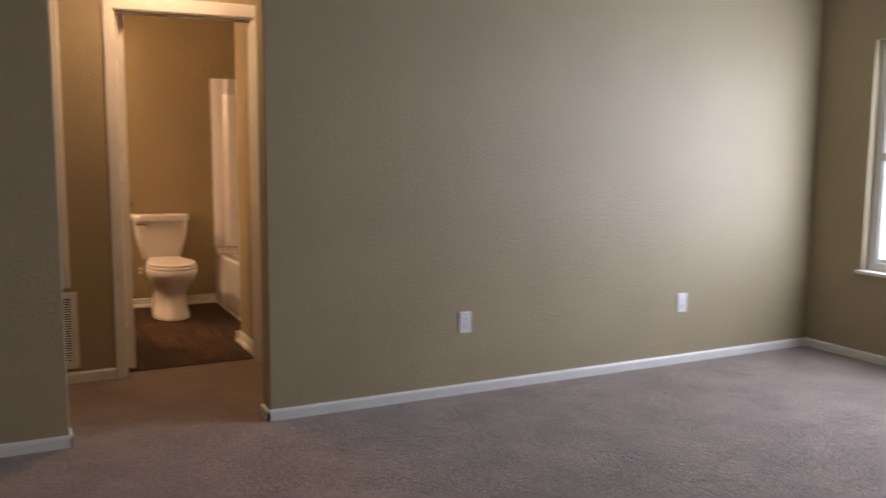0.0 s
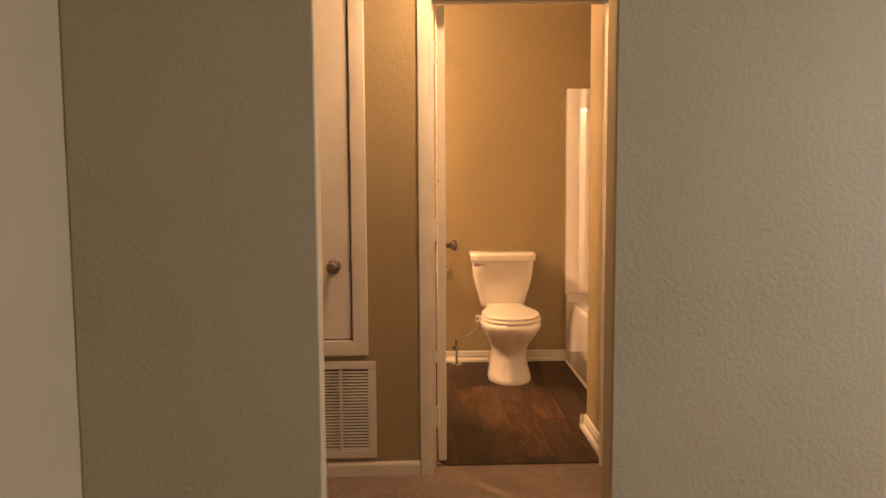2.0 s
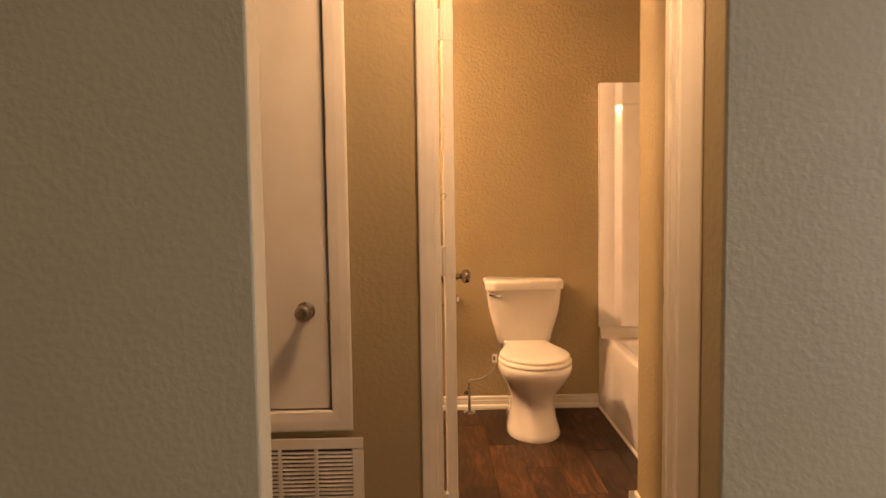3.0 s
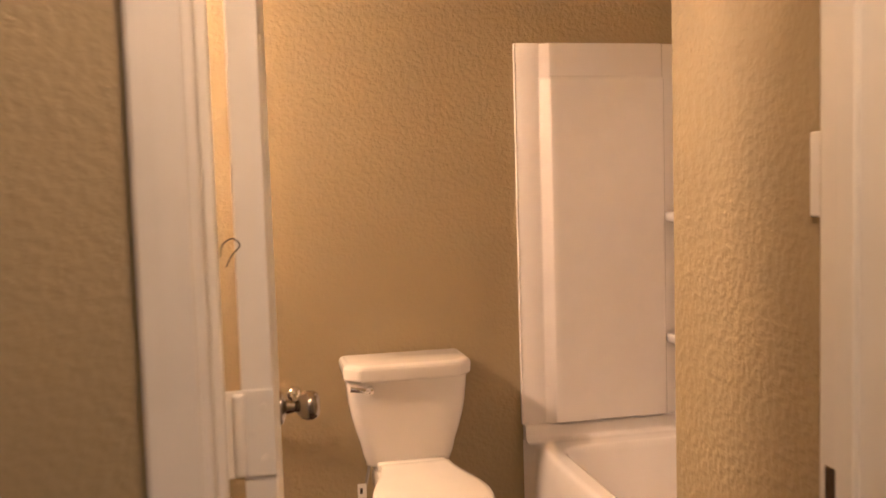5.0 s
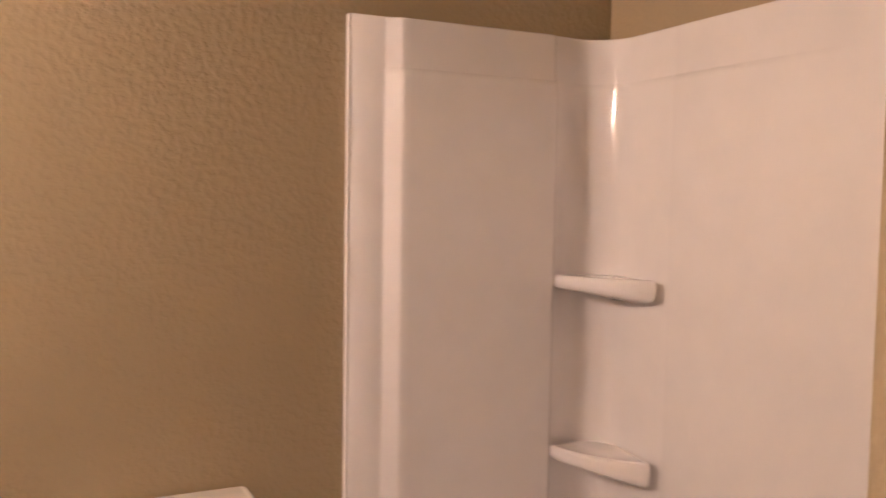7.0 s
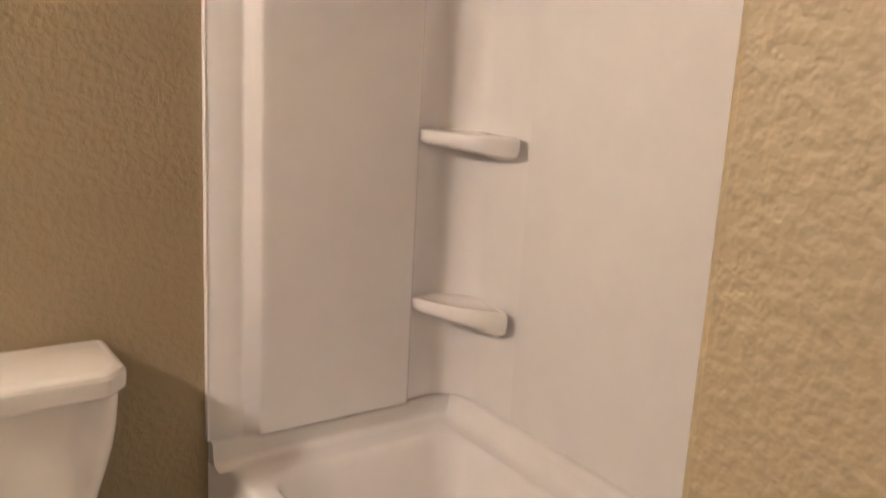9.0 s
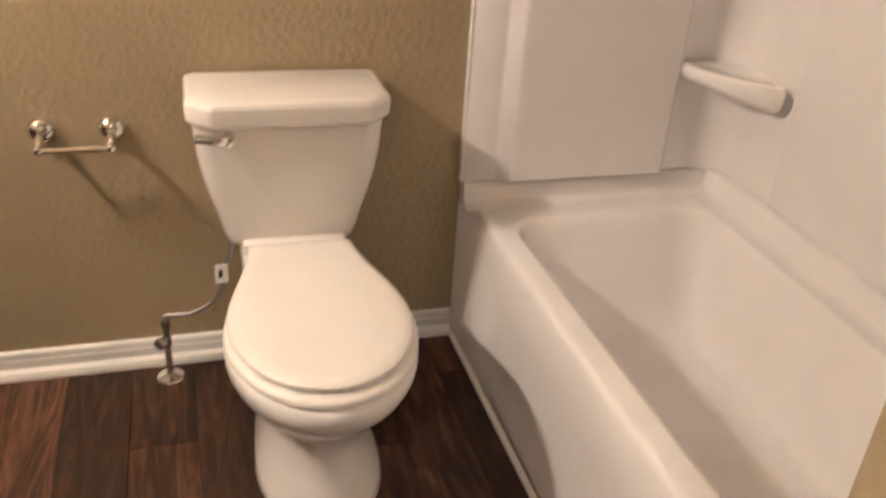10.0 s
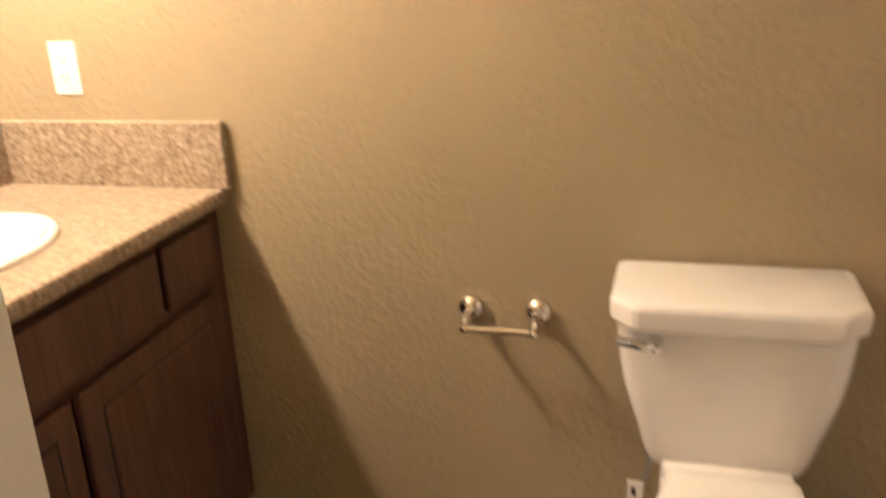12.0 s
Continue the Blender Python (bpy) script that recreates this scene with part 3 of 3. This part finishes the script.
part("drain", lathe([(0, 0.03), (0.003, 0.028), (0.004, 0.0)], (0.83, 2.12, 0.077), (0, 0, 1), 20), CHROME, tub, "chrome drain")

# ---- surround ----
sur = thing("tub_surround", (0.83, BACK, 0.463), "glossy white moulded tub surround with corner shelves", "tub surround")
SY, SZ0, SZ1, PZ = BACK - 0.016, 0.4655, 1.84, 1.722


# plan of the moulding, from the free edge over the raised end panel, round the corner column, along the long wall
def plan_line(depth_shift):
    d = depth_shift
    pts = [(TX0 + 0.001, BACK - 0.001), (TX0 + 0.001, SY), (TX0 + 0.003, SY - 0.002), (0.546, SY - 0.002)]
    pts += [(0.553, SY - 0.003), (0.556, SY - 0.006 + d * 0.2), (0.581, SY - 0.031 + d * 0.9), (0.585, SY - 0.0345 + d), (0.59, SY - 0.036 + d), (0.61, SY - 0.036 + d)]
    pts += [(1.006, SY - 0.036 + d), (1.016, SY - 0.034 + d), (1.021, SY - 0.028 + d), (1.025, SY - 0.012 + d * 0.4), (1.03, SY - 0.005)]
    cx, cy, r = RIGHT - 0.115, SY - 0.1, 0.096
    pts += [(cx + (r + d * 0.3) * math.sin(a), cy + (r + d * 0.3) * math.cos(a)) for a in (radians(7.5 * k) for k in range(13))]
    pts += [(RIGHT - 0.019 + d * 0.3, 2.955), (RIGHT - 0.0195 + d * 0.3, 2.945), (RIGHT - 0.0225 + d * 0.35, 2.93), (RIGHT - 0.0225 + d * 0.35, 1.74), (RIGHT - 0.014, 1.722), (RIGHT - 0.001, 1.722)]
    return pts


levels = [(SZ0, 0.012), (SZ0 + 0.006, 0.0), (PZ - 0.016, 0.0), (PZ - 0.007, 0.002), (PZ - 0.001, 0.009), (PZ + 0.002, 0.011), (SZ1 - 0.006, 0.012), (SZ1 - 0.001, 0.016), (SZ1, 0.024)]
part("moulded_panel", loft([[(x, y, zz) for x, y in plan_line(d)] for zz, d in levels], False, False, False), ACRYLIC, sur, "", True, 55)
part("top_edge", loft([[(x, y, SZ1 - 0.002) for x, y in plan_line(0.03)], [(min(x, RIGHT - 0.001) if x < 1.15 else RIGHT - 0.001, BACK - 0.001 if x < 1.15 else y, SZ1 - 0.001) for x, y in plan_line(0.03)]], False, False, False), ACRYLIC, sur)
part("trim_edge", box(TX0 - 0.004, TX0 + 0.002, BACK - 0.019, BACK - 0.001, SZ0, SZ1, 0.002), ACRYLIC, sur, "thin bright vertical edge of the surround")


def corner_shelf(zt, droop):
    """A thick rounded soap shelf across the corner, its underside swept back."""
    a, b = Vector((1.024, SY - 0.02)), Vector((1.166, 2.955))
    corner = Vector((RIGHT - 0.03, SY - 0.02))
    rings = []
    for zz, k, drop in ((zt - 0.003, 0.5, 0), (zt - 0.002, 0.86, 0), (zt + 0.002, 0.93, 0), (zt, 0.975, 0), (zt - 0.008, 1.0, 0.1), (zt - 0.02, 1.0, 0.5), (zt - 0.03, 0.97, 0.9), (zt - 0.037, 0.88, 1.1), (zt - 0.043, 0.6, 1.2), (zt - 0.048, 0.2, 1.2)):
        front = []
        for i in range(13):
            t = i / 12
            p = a.lerp(b, t)
            nrm = Vector((-(b - a).y, (b - a).x)).normalized() * -1
            if nrm.dot(corner - a) > 0:
                nrm = -nrm
            p = p + nrm * 0.03 * math.sin(math.pi * t) ** 0.7
            p = corner + (p - corner) * k
            front.append((p.x, p.y, zz - droop * drop * t * t))
        rings.append(front + [(corner.x + 0.02, corner.y - 0.03, zz), (corner.x + 0.02, corner.y + 0.02, zz), (corner.x - 0.03, corner.y + 0.02, zz)])
    return part("shelf", loft(rings), ACRYLIC, sur, "", True, 50)


corner_shelf(1.222, 0.016)
corner_shelf(0.768, 0.026)

# ---- toilet ----
toilet = thing("toilet", (0, 2.85, 0), "white two-piece elongated toilet with a closed lid", "toilet")


def egg(front, back, half, zz, back_half=None, n=40, power=2.0, cx=0.03):
    """A plan outline: round in front, narrowing to a straight back."""
    bh = half if back_half is None else back_half
    half = half * 1.05
    wide = front + (back - front) * 0.42
    out = []
    half_n = n // 2
    for i in range(half_n + 1):
        a = math.pi * i / half_n - math.pi / 2
        c, sn = math.cos(a), math.sin(a)
        out.append((cx + half * math.copysign(abs(sn) ** (2 / power), sn), wide - (wide - front) * c ** (2 / power), zz))
    side = []
    for f in (0.1, 0.22, 0.36, 0.5, 0.64, 0.78, 0.9, 0.97):
        k = f * f * (3 - 2 * f)
        side.append((half + (bh - half) * k, wide + (back - wide) * f))
    side += [(bh - 0.004, back - 0.002), (bh - 0.012, back)]
    out += [(cx + w, y, zz) for w, y in side]
    out += [(cx - w, y, zz) for w, y in reversed(side)]
    return out


bowl_rows = [(2.565, 3.06, 0.128, 0.0, 0.115), (2.562, 3.06, 0.131, 0.006, 0.116), (2.572, 3.06, 0.127, 0.03, 0.113), (2.60, 3.06, 0.112, 0.09, 0.105), (2.612, 3.06, 0.105, 0.15, 0.1), (2.606, 3.05, 0.106, 0.19, 0.1), (2.585, 3.05, 0.117, 0.225, 0.102), (2.548, 3.05, 0.136, 0.26, 0.105), (2.505, 3.05, 0.156, 0.295, 0.108), (2.474, 3.05, 0.171, 0.33, 0.112), (2.462, 3.05, 0.178, 0.355, 0.115), (2.462, 3.05, 0.179, 0.375, 0.115), (2.47, 3.05, 0.175, 0.386, 0.112), (2.49, 3.04, 0.16, 0.389, 0.1)]
part("bowl", loft([egg(f, b, h, zz, bh) for f, b, h, zz, bh in bowl_rows]), CHINA, toilet, "", True, 60)
part("tank_deck", boxes((-0.096, 0.14, 2.98, 3.2, 0.3, 0.4, 0.012, 3)), CHINA, toilet, "", True, 50)
seat_rows = [(2.474, 3.03, 0.174, 0.3905, 0.115), (2.468, 3.032, 0.178, 0.394, 0.117), (2.468, 3.032, 0.178, 0.402, 0.117), (2.474, 3.03, 0.174, 0.4075, 0.115)]
part("seat", loft([egg(f, b, h, zz, bh) for f, b, h, zz, bh in seat_rows]), SEAT, toilet, "", True, 50)
lid_rows = [(2.502, 3.02, 0.163, 0.4105, 0.112), (2.491, 3.024, 0.17, 0.414, 0.117), (2.49, 3.024, 0.171, 0.422, 0.117), (2.496, 3.021, 0.167, 0.428, 0.114), (2.522, 3.01, 0.15, 0.431, 0.1), (2.6, 2.98, 0.08, 0.4325, 0.06)]
part("lid", loft([egg(f, b, h, zz, bh) for f, b, h, zz, bh in lid_rows]), SEAT, toilet, "", True, 50)
part("hinge_cover", box(-0.094, 0.138, 3.0255, 3.062, 0.4, 0.4275, 0.007, 3), SEAT, toilet, "", True, 50)


def tank_ring(half, front, zz, r=0.03, back=3.205, belly=0.012):
    pts = round_rect(-half, half, front, back, min(r, (back - front) / 2 - 0.001), zz, 7)
    return [(x + 0.02, y - belly * max(0.0, 1 - (x / half) ** 2) if y < (front + back) / 2 else y, z) for x, y, z in pts]


tank_rows = [(0.11, 3.09, 0.402, 0.02), (0.132, 3.07, 0.404, 0.03), (0.145, 3.06, 0.414, 0.035), (0.154, 3.052, 0.445, 0.04), (0.163, 3.045, 0.485, 0.042), (0.177, 3.039, 0.53, 0.044), (0.19, 3.034, 0.58, 0.045), (0.198, 3.031, 0.63, 0.045), (0.203, 3.029, 0.69, 0.045), (0.205, 3.028, 0.714, 0.045)]
part("tank", loft([tank_ring(h, f, zz, r) for h, f, zz, r in tank_rows]), CHINA, toilet, "", True, 50)


def lid_ring(inset, zz):
    h, f, b, ch = 0.217 - inset, 2.995 + inset, 3.222 - inset * 0.5, 0.046
    core = [(-h, b), (-h, f + ch), (-h + ch, f), (h - ch, f), (h, f + ch), (h, b)]
    out = []
    for i, p in enumerate(core):
        q0, q1 = core[i - 1], core[(i + 1) % len(core)]
        for q in (q0, q1):
            d = math.hypot(q[0] - p[0], q[1] - p[1])
            out.append((p[0] + 0.02 + (q[0] - p[0]) * 0.006 / d, p[1] + (q[1] - p[1]) * 0.006 / d, zz))
    return out


part("tank_lid", loft([lid_ring(0.012, 0.708), lid_ring(0.006, 0.71), lid_ring(0.003, 0.716), lid_ring(0.001, 0.74), lid_ring(0.002, 0.75), lid_ring(0.006, 0.758), lid_ring(0.013, 0.763), lid_ring(0.022, 0.765)]), CHINA, toilet, "", True, 20)
lever = part("flush_lever", tube(spline([(-0.116, 3.008, 0.683), (-0.13, 2.998, 0.686), (-0.15, 2.996, 0.69), (-0.178, 2.998, 0.694)], 4), 0.0105), CHROME, toilet, "chrome flush lever", True)
part("lever_boss", lathe([(0, 0.015), (0.006, 0.015), (0.014, 0.012), (0.026, 0.012), (0.034, 0.01), (0.037, 0)], (-0.112, 3.032, 0.682), (0, -1, 0), 16), CHROME, toilet, "chrome flush lever", True)
part("supply_nut", lathe([(0, 0.013), (0.022, 0.013)], (-0.112, 3.11, 0.404), (0, 0, 1), 8), BRASS_SCREW, toilet)

# water supply: floor flange, riser, stop valve, braided hose and paper tag
supply = thing("water_supply_line", (-0.283, 3.16, 0), "chrome floor stop valve with a braided supply hose", "plumbing")
part("floor_flange", lathe([(0, 0.034), (0.004, 0.032), (0.009, 0.018), (0.012, 0.011)], (-0.283, 3.155, 0), (0, 0, 1), 22), CHROME, supply, "", True)
part("riser", lathe([(0, 0.0085), (0.1, 0.0085)], (-0.283, 3.155, 0.008), (0, 0, 1), 14), CHROME, supply, "", True)
part("valve_body", lathe([(0, 0.012), (0.02, 0.012), (0.022, 0.009), (0.05, 0.009), (0.052, 0.011), (0.066, 0.011), (0.068, 0.006), (0.078, 0.005)], (-0.283, 3.155, 0.098), (0, 0, 1), 12), NICKEL, supply)
part("valve_handle", lathe([(0, 0.006), (0.014, 0.006), (0.015, 0.014), (0.022, 0.016), (0.03, 0.014), (0.031, 0)], (-0.285, 3.148, 0.118), (-0.55, -0.85, 0), 12), CHROME, supply, "bright chrome valve handle", True)
part("hose", tube(spline([(-0.283, 3.155, 0.172), (-0.278, 3.152, 0.184), (-0.253, 3.145, 0.187), (-0.215, 3.132, 0.197), (-0.165, 3.12, 0.235), (-0.138, 3.112, 0.3), (-0.122, 3.11, 0.36), (-0.112, 3.11, 0.41)], 5), 0.0055), BRAID, supply, "grey braided hose", True)
part("paper_tag", box(-0.158, -0.128, 3.092, 3.095, 0.296, 0.346, 0.001), PLASTIC, supply, "small white paper tag on the hose")
part("tag_print", box(-0.15, -0.141, 3.0912, 3.0919, 0.312, 0.332), DARK, supply)

# ---- paper holder ----
holder = thing("toilet_paper_holder", (-0.445, BACK, 0.625), "empty chrome toilet paper holder on the tan wall", "paper holder")
for x in (-0.497, -0.353):
    part("rosette", lathe([(0, 0.029), (0.005, 0.03), (0.014, 0.027), (0.022, 0.017), (0.025, 0.01)], (x, BACK, 0.638), (0, -1, 0), 24), CHROME, holder, "", True)
    part("post", tube(spline([(x, BACK - 0.018, 0.638), (x, BACK - 0.045, 0.634), (x, BACK - 0.066, 0.62)], 5), 0.0085, 12), CHROME, holder, "", True)
    part("post_tip", lathe([(-0.011, 0), (-0.008, 0.008), (0, 0.0115), (0.008, 0.008), (0.011, 0)], (x, BACK - 0.068, 0.617), (1, 0, 0), 16), CHROME, holder, "", True)
part("roller", lathe([(0, 0.0075), (0.066, 0.0075), (0.067, 0.009), (0.128, 0.009)], (-0.489, BACK - 0.068, 0.617), (1, 0, 0), 16), CHROME, holder, "", True)

# ---- vanity ----
VX, VY0, VTOP = -1.07, 2.0, 0.885
vanity = thing("vanity_cabinet", (-1.34, 2.6, 0), "dark-stained wooden vanity cabinet with raised panel doors", "vanity")
part("body", boxes((LEFT + 0.002, VX - 0.02, VY0, BACK - 0.002, 0.1, 0.715), (LEFT + 0.002, VX - 0.075, VY0, BACK - 0.002, 0, 0.1)), WOOD, vanity)
for r in ((VY0, VY0 + 0.045, 0.1, 0.846), (BACK - 0.055, BACK - 0.002, 0.1, 0.846), (VY0 + 0.045, BACK - 0.055, 0.1, 0.14), (VY0 + 0.045, BACK - 0.055, 0.81, 0.846), (VY0 + 0.045, BACK - 0.055, 0.655, 0.695)):
    part("face_frame", box(VX - 0.02, VX, r[0], r[1], r[2], r[3], 0.0015), WOOD, vanity)


def cabinet_front(name, y0, y1, z0, z1, raised):
    d = part(name, box(VX + 0.001, VX + 0.018, y0, y1, z0, z1, 0.004), WOOD, vanity)
    if raised:
        w = 0.055
        # flat dark sheet draws groove shade round the panel; nothing is recessed
        part("groove_shade", box(VX + 0.0175, VX + 0.0185, y0 + w - 0.006, y1 - w + 0.006, z0 + w - 0.006, z1 - w + 0.006), DARK, d)
        part("raised_panel", box(VX + 0.012, VX + 0.0235, y0 + w, y1 - w, z0 + w, z1 - w, 0.005, 2), WOOD, d)


cabinet_front("drawer_front", 2.985, 3.17, 0.69, 0.825, False)
cabinet_front("drawer_front", 2.35, 2.965, 0.69, 0.825, False)
cabinet_front("drawer_front", 2.03, 2.33, 0.69, 0.825, False)
for a, b in ((2.69, 3.17), (2.36, 2.67), (2.03, 2.34)):
    cabinet_front("cabinet_door", a, b, 0.125, 0.665, True)

SINK = (-1.345, 2.72, 0.2, 0.25)


def counter_mesh():
    """The worktop with an oval cut-out and a rolled front edge."""
    n = 64
    bm = bmesh.new()
    x0, x1, y0, y1 = LEFT + 0.002, -1.035, VY0 - 0.015, BACK - 0.002

    def outer(a):
        c, s = math.cos(a), math.sin(a)
        k = min(((x1 - SINK[0]) if c > 0 else (SINK[0] - x0)) / max(abs(c), 1e-6), ((y1 - SINK[1]) if s > 0 else (SINK[1] - y0)) / max(abs(s), 1e-6))
        return SINK[0] + c * k, SINK[1] + s * k

    ang = sorted([2 * math.pi * i / n for i in range(n)] + [math.atan2(y - SINK[1], x - SINK[0]) % (2 * math.pi) for x in (x0, x1) for y in (y0, y1)])
    rim_i = [bm.verts.new((SINK[0] + SINK[2] * 0.93 * math.cos(a), SINK[1] + SINK[3] * 0.93 * math.sin(a), VTOP)) for a in ang]
    rim_o = []
    for a in ang:
        x, y = outer(a)
        rim_o.append(bm.verts.new((min(x, x1 - 0.012), y, VTOP)))
    m = len(ang)
    for i in range(m):
        j = (i + 1) % m
        bm.faces.new((rim_i[i], rim_o[i], rim_o[j], rim_i[j]))
    prof = [(x1 - 0.012, VTOP), (x1 - 0.005, VTOP - 0.002), (x1 - 0.001, VTOP - 0.008), (x1, VTOP - 0.016), (x1 - 0.001, VTOP - 0.028), (x1 - 0.006, VTOP - 0.036), (x1 - 0.03, VTOP - 0.038), (VX - 0.1, VTOP - 0.038)]
    ends = [[bm.verts.new((x, y, zz)) for x, zz in prof] for y in (y0, y1)]
    for a, b, c, d in zip(ends[0], ends[0][1:], ends[1][1:], ends[1]):
        bm.faces.new((a, b, c, d))
    add_box(bm, x0, x1 - 0.013, y0, y0 + 0.004, VTOP - 0.038, VTOP - 0.001)
    return bm


counter = part("worktop", counter_mesh(), LAMINATE, None, "speckled beige laminate vanity worktop with rolled front edge", True, 35)
tagged(counter, category="worktop")
tagged(part("side_splash", box(LEFT + 0.02, -1.022, BACK - 0.021, BACK - 0.001, VTOP, 1.03, 0.003), LAMINATE), "speckled beige laminate side splash against the wall", "backsplash")
tagged(part("back_splash", box(LEFT + 0.001, LEFT + 0.019, VY0, BACK - 0.001, VTOP, 1.03, 0.003), LAMINATE), "speckled beige laminate backsplash behind the sink", "backsplash")


def sink_ring(k, zz, n=48):
    return [(SINK[0] + SINK[2] * k * math.cos(a), SINK[1] + SINK[3] * k * math.sin(a), zz) for a in (2 * math.pi * i / n for i in range(n))]


sink = thing("sink", (SINK[0], SINK[1], VTOP), "white oval drop-in china sink in the worktop", "sink")
part("basin", loft([sink_ring(k, VTOP + d) for k, d in ((1.0, 0.0), (1.0, 0.006), (0.985, 0.011), (0.95, 0.013), (0.9, 0.009), (0.86, -0.01), (0.8, -0.06), (0.66, -0.11), (0.4, -0.14), (0.12, -0.146))], False, True), CHINA, sink, "", True, 60)

# ---- lamps ----
fixture = thing("vanity_light", (LEFT, BULB_Y, BULB_Z), "lit three-bulb vanity light bar on the wall", "wall lamp")
part("wall_bar", box(LEFT + 0.001, LEFT + 0.035, BULB_Y - 0.24, BULB_Y + 0.24, BULB_Z - 0.055, BULB_Z + 0.055, 0.008), CHROME, fixture)
BULB = bulb_mat(BULB_POWER * 10)
for dy in (-0.1, 0, 0.1):
    b = part("bulb", lathe([(0, 0.012), (0.02, 0.016), (0.035, 0.035), (0.06, 0.046), (0.08, 0.044), (0.098, 0.03), (0.105, 0)], (LEFT + 0.035, BULB_Y + dy, BULB_Z), (1, 0, 0), 16), BULB, fixture, "glowing warm globe bulb", True)
hall_lamp = thing("ceiling_light", (-0.25, 0.6, CEILING), "lit round frosted ceiling light in the hall", "ceiling lamp")
part("base_ring", lathe([(0, 0.13), (0.02, 0.13), (0.022, 0.12)], (-0.25, 0.6, CEILING), (0, 0, -1), 24), NICKEL, hall_lamp)
part("diffuser", lathe([(0.022, 0.118), (0.05, 0.11), (0.075, 0.08), (0.088, 0.03), (0.09, 0)], (-0.25, 0.6, CEILING), (0, 0, -1), 24), bulb_mat(HALL_POWER), hall_lamp, "glowing frosted glass bowl", True)

# ---- bathroom planks ----
PW, PL = 0.152, 0.915


def plank_mesh(length):
    w, g, t = PW / 2 - 0.0002, 0.0005, 0.004
    bm = bmesh.new()
    low = [bm.verts.new(p) for p in ((-w, 0.0006, -t), (w, 0.0006, -t), (w, length - 0.0006, -t), (-w, length - 0.0006, -t))]
    top = [bm.verts.new((p.co.x - math.copysign(g, p.co.x), p.co.y + (g if p.co.y < length / 2 else -g), 0)) for p in low]
    bm.faces.new(top)
    for i in range(4):
        bm.faces.new((low[i], low[(i + 1) % 4], top[(i + 1) % 4], top[i]))
    return mesh("plank", bm, PLANK)


lengths = {}
rng = random.Random(4)
column, x = 0, LEFT + PW / 2 + 0.01
while x < 0.52:
    y = 1.216 - PL * ((column * 0.37 + 0.2) % 1.0)
    while y < BACK:
        a, b = max(y, 1.216), min(y + PL, BACK)
        if b - a > 0.03:
            key = round(b - a, 3)
            lengths.setdefault(key, None)
            if lengths[key] is None:
                lengths[key] = plank_mesh(key)
            p = new("plank", lengths[key])
            p.matrix_basis = Matrix.Translation((x, a, 0))
            p.parent, p.matrix_parent_inverse = bath_floor, bath_floor.matrix_basis.inverted()
        y += PL
    x += PW
    column += 1
structure("threshold", loft([[(xx, yy, zz) for yy, zz in ((1.205, 0.0005), (1.209, 0.004), (1.221, 0.004), (1.225, 0.0005))] for xx in (DL + 0.013, DR - 0.013)]), DARK, "thin dark transition strip between carpet and planks", "threshold")
